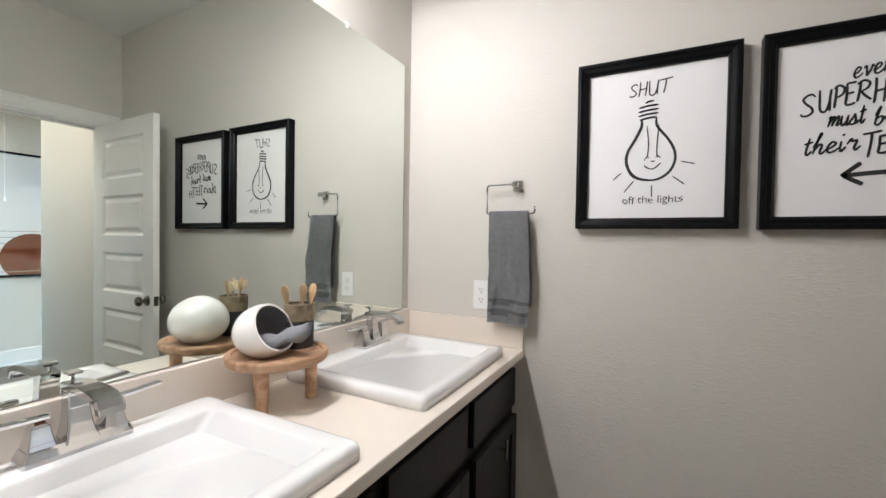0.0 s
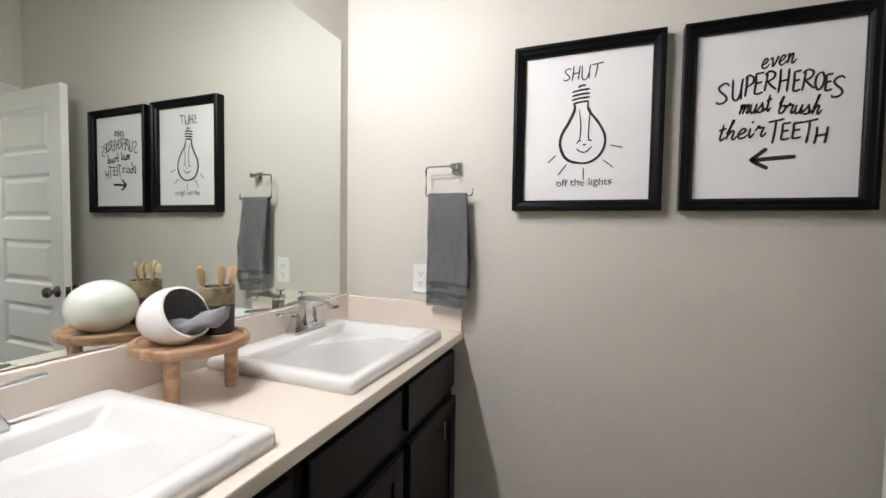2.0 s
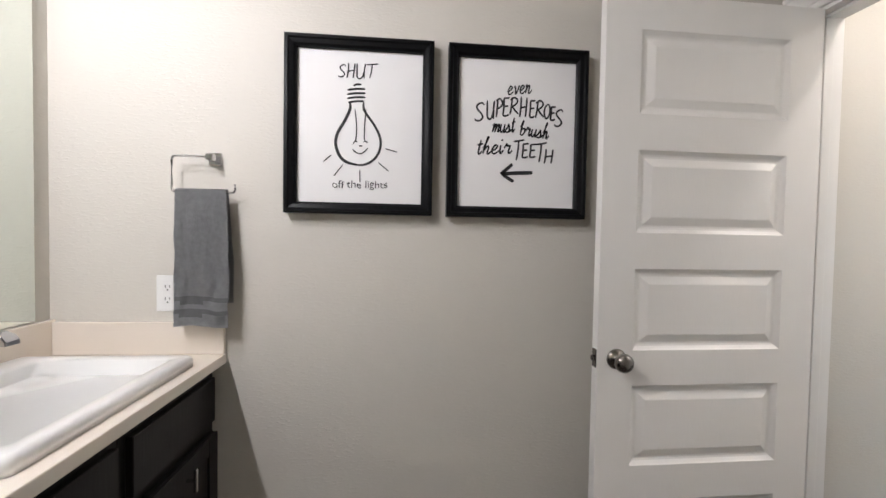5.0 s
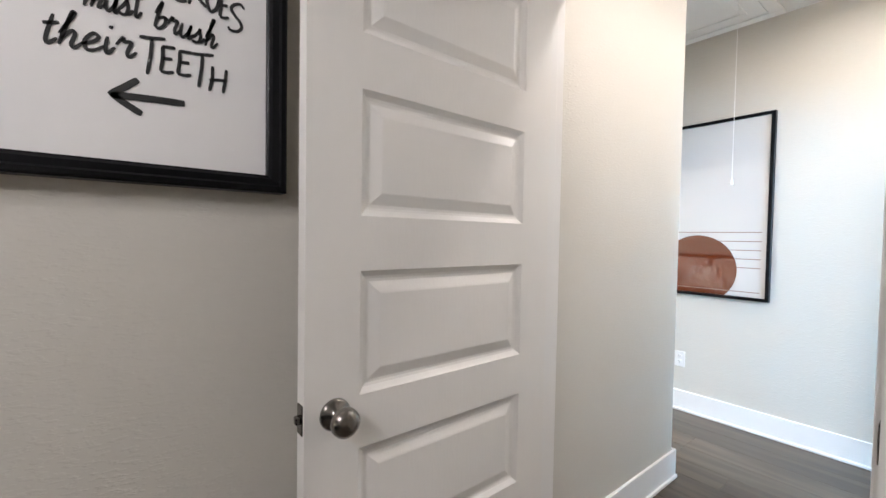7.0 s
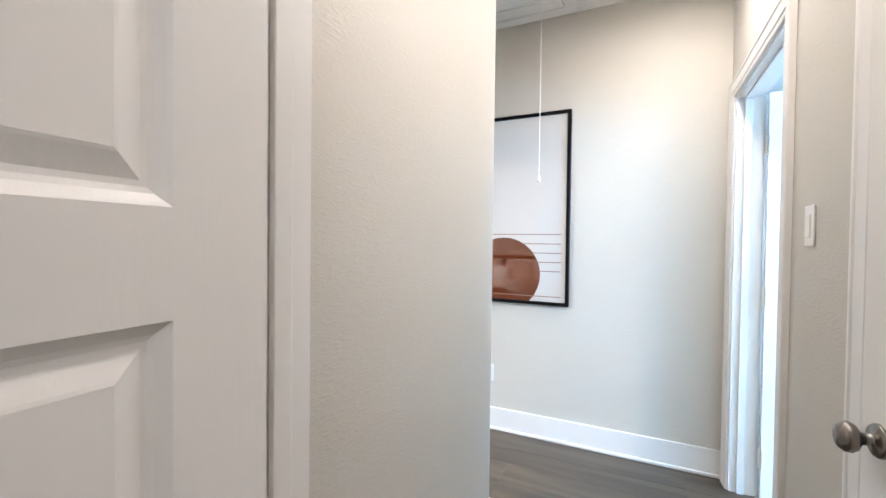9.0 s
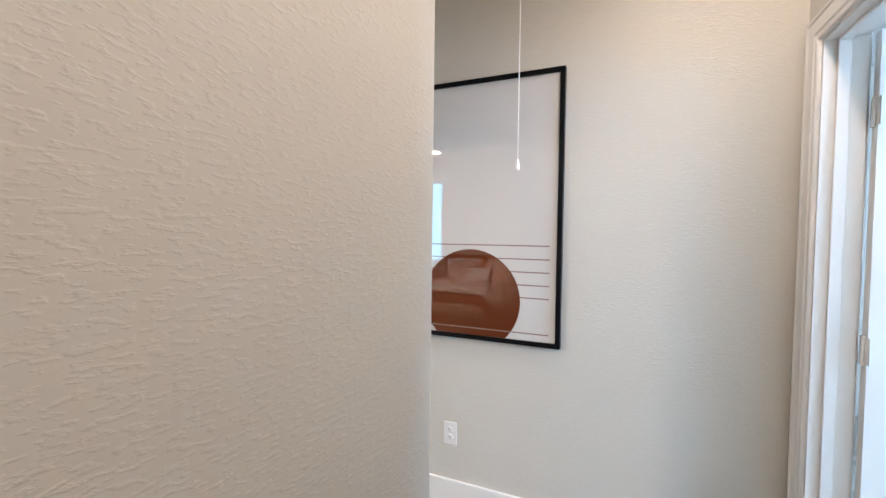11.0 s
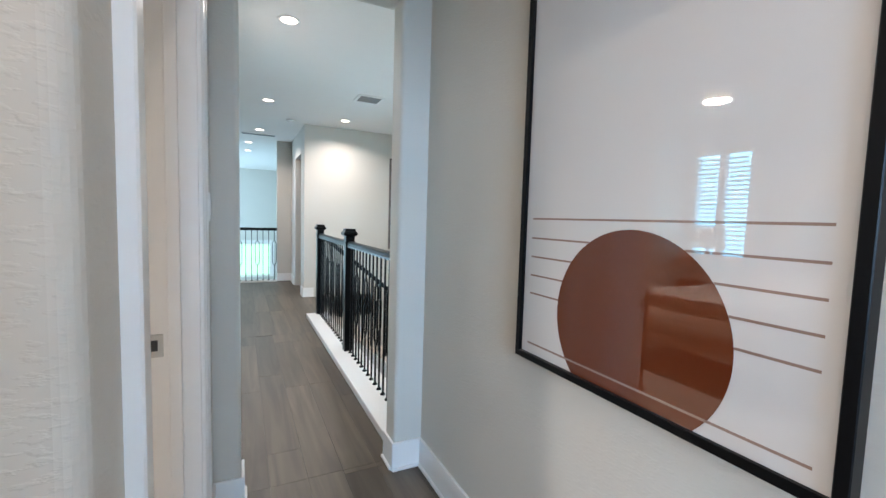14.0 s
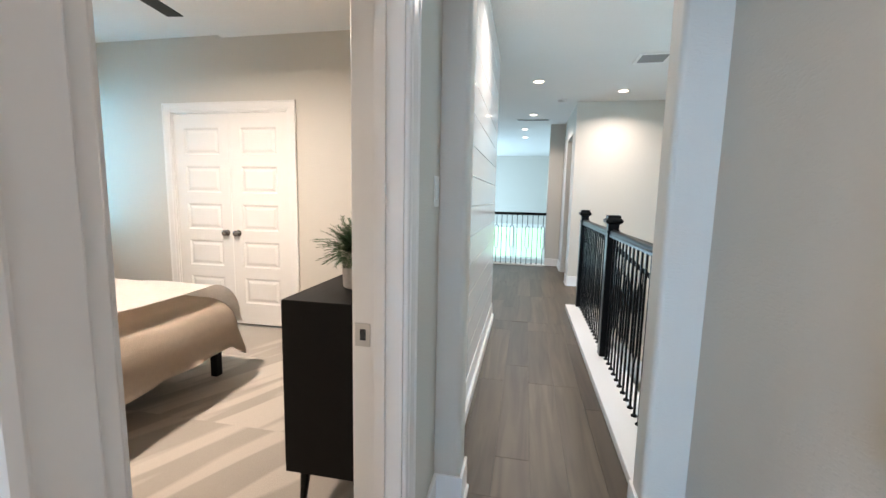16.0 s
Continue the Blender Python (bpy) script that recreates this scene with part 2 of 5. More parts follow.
M_LAMPGLOW = glow("lamp_lens", (1.0, 0.90, 0.74), 9.0)
M_FANGLOW = glow("fan_lens", (1.0, 0.82, 0.55), 3.0)
M_SKYGLOW = glow("daylight_backdrop", (0.22, 0.70, 1.0), 11.0)
M_GREENGLOW = glow("garden_backdrop", (0.50, 0.86, 0.60), 1.8)
M_LATTICE = material("dark_bronze_lattice", (0.10, 0.075, 0.06), 0.4, grain=0.2)
M_COPPER = material("copper_strip", (0.42, 0.25, 0.14), 0.35, metal=0.6)
M_PANELBACK = material("grey_panel_back", (0.33, 0.33, 0.33), 0.25)
M_FAN = material("dark_fan_blade", (0.03, 0.028, 0.026), 0.6, spec=0.1, grain=0.1)
M_VENT = material("grey_vent_shadow", (0.10, 0.11, 0.12), 0.7)


def mirror_material():
    m = bpy.data.materials.new("silver_mirror")
    m.use_nodes = True
    b = m.node_tree.nodes["Principled BSDF"]
    b.inputs["Base Color"].default_value = (0.80, 0.85, 0.80, 1)
    b.inputs["Metallic"].default_value, b.inputs["Roughness"].default_value = 1.0, 0.0
    return m


M_MIRROR = mirror_material()


# ---- building helpers ----
def part(name, bm, mat, parent=None, label="", smooth=False):
    me = bpy.data.meshes.new(name)
    bmesh.ops.recalc_face_normals(bm, faces=bm.faces[:])
    bm.to_mesh(me)
    bm.free()
    for mm in (mat if isinstance(mat, (list, tuple)) else [mat]):
        me.materials.append(mm)
    if smooth:
        me.polygons.foreach_set("use_smooth", [True] * len(me.polygons))
    ob = new(name, me)
    if parent is not None:
        ob.parent = parent
    if label:
        ob["label"] = label
    return ob


def thing(name, label, category, group="", at=None, kind=""):
    e = new(name)
    e.empty_display_size = 0.05
    if at is not None:
        e.matrix_world = at
    return tagged(e, label, category, group, kind)


def box(x0, x1, y0, y1, z0, z1, bm=None, bevel=0.0, seg=2):
    src = bm or bmesh.new()
    b2 = bmesh.new() if bevel else src
    vs = [b2.verts.new((x, y, z)) for z in (z0, z1) for y in (y0, y1) for x in (x0, x1)]
    for f in ((0, 2, 3, 1), (4, 5, 7, 6), (0, 1, 5, 4), (2, 6, 7, 3), (0, 4, 6, 2), (1, 3, 7, 5)):
        b2.faces.new([vs[i] for i in f])
    if bevel:
        bmesh.ops.bevel(b2, geom=b2.edges[:], offset=bevel, segments=seg, affect="EDGES", profile=0.5)
        merge(src, b2)
    return src


def merge(dst, add, m=None):
    if m is not None:
        add.transform(m)
    me = bpy.data.meshes.new("tmp")
    add.to_mesh(me)
    add.free()
    dst.from_mesh(me)
    bpy.data.meshes.remove(me)
    return dst


def prism(poly, z0, z1, bm=None):
    """A polygon of the plan, extruded from z0 to z1."""
    bm = bm or bmesh.new()
    lo = [bm.verts.new((x, y, z0)) for x, y in poly]
    hi = [bm.verts.new((x, y, z1)) for x, y in poly]
    bm.faces.new(lo[::-1]); bm.faces.new(hi)
    n = len(poly)
    for i in range(n):
        bm.faces.new((lo[i], lo[(i + 1) % n], hi[(i + 1) % n], hi[i]))
    return bm


def arc(cx, cy, r, a0, a1, n=6):
    return [(cx + r * math.cos(radians(a0 + (a1 - a0) * i / n)), cy + r * math.sin(radians(a0 + (a1 - a0) * i / n))) for i in range(n + 1)]


def lathe(profile, n=32, bm=None):
    """Profile rows (radius, height), turned about z."""
    bm = bm or bmesh.new()
    rings = []
    for r, z in profile:
        rings.append([bm.verts.new((r * math.cos(2 * math.pi * k / n), r * math.sin(2 * math.pi * k / n), z)) for k in range(n)] if r > 1e-6 else [bm.verts.new((0, 0, z))])
    for a, b in zip(rings, rings[1:]):
        for k in range(n):
            p = [a[k % len(a)], a[(k + 1) % len(a)], b[(k + 1) % len(b)], b[k % len(b)]]
            q = []
            for v in p:
                if v not in q:
                    q.append(v)
            if len(q) > 2:
                bm.faces.new(q)
    return bm


def loft(rings, bm=None, closed=True, cap=True):
    """Skins rings of equal length."""
    bm = bm or bmesh.new()
    vs = [[bm.verts.new(p) for p in ring] for ring in rings]
    n = len(rings[0])
    for a, b in zip(vs, vs[1:]):
        for k in range(n if closed else n - 1):
            bm.faces.new((a[k], a[(k + 1) % n], b[(k + 1) % n], b[k]))
    if cap and closed:
        bm.faces.new(vs[0][::-1]); bm.faces.new(vs[-1])
    return bm


def tube(path, r, n=10, bm=None):
    """A round bar along a path of points."""
    pts = [Vector(p) for p in path]
    rings = []
    up = Vector((0, 0, 1))
    for i, p in enumerate(pts):
        d = (pts[min(i + 1, len(pts) - 1)] - pts[max(i - 1, 0)]).normalized()
        side = d.cross(up)
        if side.length < 1e-3:
            side = d.cross(Vector((1, 0, 0)))
        side.normalize()
        u2 = side.cross(d).normalized()
        rings.append([p + r * (math.cos(2 * math.pi * k / n) * side + math.sin(2 * math.pi * k / n) * u2) for k in range(n)])
    return loft(rings, bm)


def rrect(w, h, r, n=4):
    """A rounded rectangle about the origin."""
    pts = []
    for cx, cy, a in ((w / 2 - r, h / 2 - r, 0), (-w / 2 + r, h / 2 - r, 90), (-w / 2 + r, -h / 2 + r, 180), (w / 2 - r, -h / 2 + r, 270)):
        pts += arc(cx, cy, r, a, a + 90, n)
    return pts


def place(ob, x, y, z, rz=0):
    ob.matrix_world = pose(x, y, z, 0, 0, rz)
    return ob


def wall(name, axis, c0, c1, a0, a1, z0, z1, openings=(), mat=None):
    """A straight wall: c0..c1 across, a0..a1 along the axis, with openings (from, to, bottom, top) right through it."""
    bm = bmesh.new()

    def seg(s0, s1, q0, q1):
        if s1 - s0 < 1e-4 or q1 - q0 < 1e-4:
            return
        if axis == "x":
            box(s0, s1, c0, c1, q0, q1, bm)
        else:
            box(c0, c1, s0, s1, q0, q1, bm)
    pos = a0
    for o0, o1, b, t in sorted(openings):
        seg(pos, o0, z0, z1)
        seg(o0, o1, z0, b)
        seg(o0, o1, t, z1)
        pos = o1
    seg(pos, a1, z0, z1)
    return tagged(part(name, bm, mat or M_WALL), kind="structure")


# ---- structure ----
NORTH, SOUTH, EAST, WEST, MIRROR_X = 1.545, 0.525, 3.730, 2.735, -1.07
R = 0.022
# bathroom and passage north wall, turning the rounded corner into the hall's west wall
poly = [(-1.19, 1.66), (-1.19, NORTH)] + arc(WEST - R, NORTH + R, R, -90, 0) + [(WEST, 1.741), (2.585, 1.741), (2.585, 1.66)]
tagged(part("wall_north", prism(poly, -0.2, 3.1), M_WALL), kind="structure")
wall("wall_mirror_side", "y", -1.19, MIRROR_X, -1.6, NORTH, -0.2, 3.1)
wall("wall_bath_door_side", "y", 1.380, 1.495, -1.6, NORTH, -0.2, 3.1, [(0.668, 1.445, -0.2, 2.055)])
wall("wall_bath_south", "x", -1.72, -1.6, -1.19, 1.495, -0.2, 3.1)
wall("wall_passage_south", "x", 0.41, SOUTH, 1.495, 3.82, -0.2, 3.1, [(1.500, 2.14, -0.2, 2.055), (2.76, 3.62, -0.2, 2.055)])
wall("wall_art", "y", EAST, 3.85, SOUTH, 3.24, -0.2, 3.1)
wall("wall_hall_west", "y", 2.585, WEST, 2.62, 3.095, -0.2, 3.1)
wall("wall_above_bedroom_door", "y", 2.585, WEST, 1.741, 2.62, 2.055, 3.1)
# cased opening between the vestibule and the gallery
STUB0, STUB1, OP_L, OP_R, OP_T = 3.095, 3.24, 2.848, 3.575, 2.40
tagged(part("wall_opening_left", prism([(2.585, STUB0)] + arc(OP_L - R, STUB0 + R, R, -90, 0) + arc(OP_L - R, STUB1 - R, R, 0, 90) + [(2.585, STUB1)], -0.2, 3.1), M_WALL), kind="structure")
tagged(part("wall_opening_right", prism([(EAST, STUB1)] + arc(OP_R + R, STUB1 - R, R, 90, 180) + arc(OP_R + R, STUB0 + R, R, 180, 270) + [(EAST, STUB0)], -0.2, 3.1), M_WALL), kind="structure")
tagged(part("wall_opening_header", box(OP_L + 0.001, OP_R - 0.001, STUB0, STUB1, OP_T, 3.1), M_WALL), kind="structure")
# ceilings
for nm, x0, x1, y0, y1, z in (("ceiling_bath", -1.2, 1.44, -1.7, 1.6, BATH_CEIL), ("ceiling_vestibule", 1.44, 3.80, 0.42, 3.17, VEST_CEIL),
                              ("ceiling_hall", 0.2, 6.6, 3.171, 16.2, HALL_CEIL), ("ceiling_bedroom", -1.6, 2.64, 1.6, 5.15, BED_CEIL), ("ceiling_south_room", 0.2, 6.2, -3.2, 0.47, 2.72)):
    tagged(part(nm, box(x0, x1, y0, y1, z, z + 0.08), M_CEIL), kind="structure")
# floors
tagged(part("floor_bath", box(-1.19, 1.44, -1.6, NORTH, -0.3, F), M_PLANK), kind="structure")
tagged(part("floor_bedroom", box(-1.6, 2.64, 1.66, 5.15, -0.3, F - 0.004), M_CARPET), kind="structure")
tagged(part("floor_south_room", box(0.2, 6.2, -3.2, 0.47, -0.3, F - 0.004), M_CARPET), kind="structure")
floor = tagged(part("floor_hall", prism([(1.44, 0.41), (3.82, 0.41), (3.82, 3.24), (3.62, 3.24), (3.62, 6.66), (3.92, 6.66), (3.92, 8.08), (4.9, 8.08), (4.9, 10.02), (0.3, 10.02), (0.3, 5.95), (2.62, 5.95), (2.62, 1.6), (1.44, 1.6)], -0.40, F - 0.0035), M_GROOVE), kind="structure")
# gallery walls and beyond
wall("wall_gallery_west", "y", 2.620, 2.740, STUB1, 5.90, -0.2, 3.1)
wall("wall_gallery_west_return", "x", 5.90, 6.02, 0.3, 2.740, -0.2, 3.1)
wall("wall_landing_west", "y", 0.2, 0.3, 5.90, 16.0, -3.2, 3.1)
wall("wall_stair_back", "x", 8.08, 8.20, 3.765, 6.5, -3.2, 3.1)
# The opening holds an assumed window that stays out of view.
wall("wall_stair_east", "y", 6.4, 6.52, 3.24, 8.20, -3.2, 3.1, [(4.6, 6.2, 0.6, 2.1)])
wall("wall_stair_south", "x", 3.12, 3.24, 3.85, 6.52, -3.2, 3.1)
wall("wall_landing_east", "y", 3.765, 3.885, 8.20, 9.97, -0.2, 3.1, [(8.48, 9.30, -0.2, 2.35)])
wall("wall_landing_end", "x", 9.97, 10.09, 3.490, 4.9, -0.2, 3.1)
wall("wall_behind_opening", "y", 4.78, 4.9, 8.20, 9.97, -0.2, 3.1)
wall("wall_living_far", "x", 16.0, 16.12, 0.2, 6.6, -3.2, 3.1, [(1.7, 3.75, -0.75, 0.35)])
wall("wall_living_east", "y", 4.9, 5.02, 9.97, 16.12, -3.2, 3.1)
tagged(part("floor_below", box(0.2, 6.52, 3.3, 16.1, -3.3, -3.2), M_PLANK), kind="structure")
# bedroom
wall("wall_bedroom_west", "y", -1.6, -1.45, 1.66, 5.15, -0.2, 3.1, [(4.18, 4.975, 0.88, 2.38)])
wall("wall_bedroom_north", "x", 5.07, 5.19, -1.6, 2.62, -0.2, 3.1, [(-0.425, 0.865, -0.2, 2.10)])
wall("wall_bedroom_east", "y", 2.585, 2.6185, STUB1, 5.07, -0.2, 3.1)
wall("wall_bedroom_south_end", "x", 1.60, 1.66, -1.6, -1.19, -0.2, 3.1)
wall("wall_closet_back", "x", 5.75, 5.8, -1.0, 1.5, -0.2, 3.1)
# room south of the passage
wall("wall_south_room_far", "x", -3.2, -3.05, 0.2, 6.2, -0.2, 3.1, [(1.7, 3.4, 0.8, 2.3)])
wall("wall_south_room_east", "y", 6.1, 6.2, -3.05, 0.47, -0.2, 3.1)
wall("wall_south_room_west", "y", 1.45, 1.55, -3.05, 0.41, -0.2, 3.1)


def baseboard(x0, x1, y0, y1, out=-1, h=0.153):
    """A board against a wall with a small shoe at its foot; the run is along the longer side."""
    bm = box(x0, x1, y0, y1, F, F + h, bevel=0.004)
    if x1 - x0 > y1 - y0:
        box(x0 + 0.001, x1 - 0.001, y0 - 0.010, y1 - 0.001, F, F + 0.018, bm, bevel=0.004) if out < 0 else box(x0 + 0.001, x1 - 0.001, y0 + 0.001, y1 + 0.010, F, F + 0.018, bm, bevel=0.004)
    else:
        box(x0 - 0.010, x1 - 0.001, y0 + 0.001, y1 - 0.001, F, F + 0.018, bm, bevel=0.004) if out < 0 else box(x0 + 0.001, x1 + 0.010, y0 + 0.001, y1 - 0.001, F, F + 0.018, bm, bevel=0.004)
    return tagged(part("baseboard", bm, M_TRIM), kind="structure")


T = 0.014
baseboard(1.497, WEST + T, NORTH - T, NORTH)
baseboard(WEST, WEST + T, NORTH, 1.659, 1)
baseboard(WEST, WEST + T, 2.725, STUB0 - T, 1)
baseboard(WEST, OP_L + T, STUB0 - T, STUB0)
baseboard(OP_L, OP_L + T, STUB0, STUB1, 1)
baseboard(EAST - T, EAST, SOUTH, STUB0 - T)
baseboard(OP_R - T, EAST, STUB0 - T, STUB0)
baseboard(OP_R - T, OP_R, STUB0, STUB1)
baseboard(2.23, 2.67, SOUTH, SOUTH + T, 1)
baseboard(0.15, 1.379, NORTH - T, NORTH)
baseboard(3.765 - T, 3.92, 8.08 - T, 8.08)
baseboard(3.765 - T, 3.765, 8.08, 8.40)
baseboard(3.765 - T, 3.765, 9.38, 9.97 - T)
baseboard(3.49, 3.765, 9.97 - T, 9.97)
baseboard(-1.4, -0.51, 5.07 - T, 5.07)
baseboard(0.95, 2.58, 5.07 - T, 5.07)

# shiplap boards on the gallery's west wall, with a stepped base
ship = tagged(new("wall_shiplap"), kind="structure")
zb = F + 0.20
while zb < HALL_CEIL - 0.01:
    zt = min(zb + 0.178, HALL_CEIL - 0.002)
    part("board", box(2.741, 2.755, STUB1 + 0.002, 5.92, zb, zt, bevel=0.002, seg=1), M_SHIPLAP, ship)
    zb += 0.182
bm = box(2.741, 2.761, STUB1 + 0.002, 5.93, F, F + 0.195, bevel=0.004)
box(2.741, 2.781, STUB1 + 0.003, 5.935, F, F + 0.075, bm, bevel=0.008)
part("base", bm, M_TRIM, ship)


# ---- doors ----
PANEL_TOPS = (1.929, 1.560, 1.190, 0.821, 0.452)


def panel_mesh(w, x0, z0, z1, th):
    """One moulded panel, on both faces of a leaf of thickness th, from x0 to w - x0."""
    bm = bmesh.new()
    for sgn in (-1, 1):
        loops = []
        for ins, dep in ((0, 0.0), (0.004, 0.0035), (0.012, 0.0095), (0.018, 0.0115), (0.024, 0.0115), (0.046, 0.0035), (0.050, 0.0025)):
            y = sgn * (th / 2 - dep)
            loops.append([bm.verts.new(p) for p in ((x0 + ins, y, z0 + ins), (w - x0 - ins, y, z0 + ins), (w - x0 - ins, y, z1 - ins), (x0 + ins, y, z1 - ins))])
        for a, b in zip(loops, loops[1:]):
            for k in range(4):
                bm.faces.new((a[k], a[(k + 1) % 4], b[(k + 1) % 4], b[k]))
        bm.faces.new(loops[-1])
    return bm


def knob_mesh():
    return lathe([(0.0, 0.0), (0.032, 0.0), (0.032, 0.004), (0.028, 0.009), (0.014, 0.011), (0.0115, 0.016), (0.0115, 0.026), (0.016, 0.031), (0.0245, 0.036), (0.029, 0.044), (0.028, 0.054), (0.021, 0.062), (0.009, 0.066), (0.0, 0.066)], 28)


def door_leaf(name, w, h, label, knob_sides=(1, -1), knob=True):
    """A five-panel moulded door: hinge at x = 0, free edge at x = w, foot at z = 0, faces at y = +-th/2."""
    th, st = 0.035, 0.115
    door = tagged(new(name), label, "door", kind="structure")
    bm = bmesh.new()
    tops = [t - F - 0.008 for t in PANEL_TOPS]
    hts = 0.257
    box(0, st, -th / 2, th / 2, 0, h, bm); box(w - st, w, -th / 2, th / 2, 0, h, bm)
    edges = [h] + [v for t in tops for v in (t, t - hts)] + [0]
    for z1, z0 in zip(edges[::2], edges[1::2]):
        box(st, w - st, -th / 2, th / 2, z0, z1, bm)
    part("leaf", bm, M_DOOR, door)
    for t in tops:
        part("panel", panel_mesh(w, st, t - hts, t, th), M_DOOR, door)
    if knob:
        kz = 0.907 - F - 0.008
        for sgn in knob_sides:
            kn = part("door_knob", knob_mesh(), M_NICKEL, door, "dark satin nickel knob", smooth=True)
            kn.matrix_basis = pose(w - 0.062, sgn * th / 2, kz, -90 * sgn, 0, 0)
        bm = box(w - 0.001, w + 0.0025, -0.0125, 0.0125, kz - 0.029, kz + 0.029, bevel=0.001, seg=1)
        box(w, w + 0.012, -0.006, 0.007, kz - 0.008, kz + 0.008, bm, bevel=0.002, seg=1)
        part("latch", bm, M_NICKEL, door, "dark nickel latch plate")
    return door


def hinge(parent, x, y, z, rz=0):
    bm = box(-0.003, 0.0, -0.032, 0.032, -0.045, 0.045, bevel=0.001, seg=1)
    tube([(-0.006, 0.0, -0.048), (-0.006, 0.0, 0.048)], 0.0065, 10, bm)
    for zz in (-0.03, 0.0, 0.03):
        for yy in (-0.02, 0.02):
            merge(bm, lathe([(0, 0), (0.004, 0), (0.003, 0.0015), (0, 0.0015)], 8), pose(-0.003, yy, zz, 0, -90, 0))
    ob = part("hinge", bm, M_TRIM, parent, "white painted hinge")
    ob.matrix_basis = pose(x, y, z, 0, 0, rz)
    return ob


def casing(name, axis, face, sgn, o0, o1, top, back, w=0.088):
    """Jamb lining of an opening through a wall (face = near face, back = far face) with moulded casing on both faces."""
    root = tagged(new(name), kind="structure")
    prof = [(0, 0.0002), (0, 0.010), (0.004, 0.013), (0.020, 0.013), (0.024, 0.0165), (w - 0.018, 0.0175), (w - 0.013, 0.021), (w - 0.003, 0.021), (w, 0.018), (w, 0.0002)]

    def bx(a0, a1, c0, c1, z0, z1, bev=0.0):
        c0, c1 = min(c0, c1), max(c0, c1)
        return box(a0, a1, c0, c1, z0, z1, bevel=bev) if axis == "x" else box(c0, c1, a0, a1, z0, z1, bevel=bev)

    def pt(a, c, z):
        return (a, c, z) if axis == "x" else (c, a, z)
    j = 0.019
    for a0, a1 in ((o0 + 0.0005, o0 + j), (o1 - j, o1 - 0.0005)):
        part("jamb", bx(a0, a1, face, back, F, top - 0.0005), M_TRIM, root)
    part("head_jamb", bx(o0 + j, o1 - j, face, back, top - j, top - 0.0005), M_TRIM, root)
    mid = face + (back - face) * 0.45
    for a0, a1 in ((o0 + j, o0 + j + 0.011), (o1 - j - 0.011, o1 - j)):
        part("door_stop", bx(a0, a1, mid - 0.017, mid + 0.017, F, top - j, 0.002), M_TRIM, root)
    part("door_stop", bx(o0 + j + 0.0115, o1 - j - 0.0115, mid - 0.017, mid + 0.017, top - j - 0.011, top - j, 0.002), M_TRIM, root)
    for f, s in ((face, sgn), (back, -sgn)):
        for e, d in ((o0 + 0.007, -1), (o1 - 0.007, 1)):
            part("casing_leg", loft([[pt(e + d * p, f + s * q, F if k == 0 else top - 0.007 + p) for p, q in prof] for k in (0, 1)]), M_TRIM, root)
        part("casing_head", loft([[pt((o0 + 0.007 - p - 0.0003) if k == 0 else (o1 - 0.007 + p + 0.0003), f + s * q, top - 0.007 + p) for p, q in prof] for k in (0, 1)]), M_TRIM, root)
    return root


casing("door_frame_bath", "y", 1.380, -1, 0.668, 1.445, 2.055, 1.495)
casing("door_frame_linen", "x", SOUTH, 1, 1.500, 2.14, 2.055, 0.41)
casing("door_frame_south_room", "x", SOUTH, 1, 2.76, 3.62, 2.055, 0.41, w=0.083)
casing("door_frame_bedroom", "y", WEST, 1, 1.741, 2.62, 2.055, 2.585)
casing("door_frame_closet", "x", 5.07, -1, -0.425, 0.865, 2.10, 5.19)

FOOT, LEAF_H = F + 0.008, 2.036 - F - 0.008
d = door_leaf("door_bath", 0.735, LEAF_H, "white five-panel bathroom door standing open beside the framed prints")
d.matrix_world = pose(1.374, 1.400, FOOT, 0, 0, 180.6)
d = door_leaf("door_linen", 0.597, LEAF_H, "white five-panel closet door, ajar, in the passage wall")
d.matrix_world = pose(1.521, 0.505, FOOT, 0, 0, 3.0)
d = door_leaf("door_south_room", 0.815, LEAF_H, "white five-panel door standing open into a daylit room")
d.matrix_world = pose(3.584, 0.395, FOOT, 0, 0, -90.5)
for z in (0.2, 1.03, 1.80):
    hinge(d, 0.004, 0.004, z, 0)
d = door_leaf("door_bedroom", 0.83, LEAF_H, "white five-panel bedroom door standing open against the bedroom wall")
d.matrix_world = pose(2.575, 1.772, FOOT, 0, 0, 176)
d = door_leaf("door_closet_left", 0.622, LEAF_H + 0.030, "white five-panel closet door, shut, one of a pair", knob_sides=(-1,))
d.matrix_world = pose(-0.403, 5.095, FOOT + 0.012)
d = door_leaf("door_closet_right", 0.622, LEAF_H + 0.030, "white five-panel closet door, shut, one of a pair", knob_sides=(1,))
d.matrix_world = pose(0.843, 5.095, FOOT + 0.012, 0, 0, 180)
# strike plate in the bedroom door's jamb
bm = box(2.588, 2.636, 2.598, 2.601, 0.868, 0.940, bevel=0.001, seg=1)
st = thing("strike_plate", "satin steel strike plate let into the white door jamb", "strike plate")
part("plate", bm, M_STEEL, st)
part("slot", box(2.604, 2.622, 2.5966, 2.5976, 0.888, 0.922), M_SLOT, st)
st = thing("strike_plate", "dark steel strike plate in the bathroom door jamb", "strike plate")
part("plate", box(1.387, 1.423, 0.6872, 0.6898, 0.882, 0.954, bevel=0.001, seg=1), M_NICKEL, st)
part("slot", box(1.397, 1.413, 0.6899, 0.6908, 0.900, 0.936), M_SLOT, st)


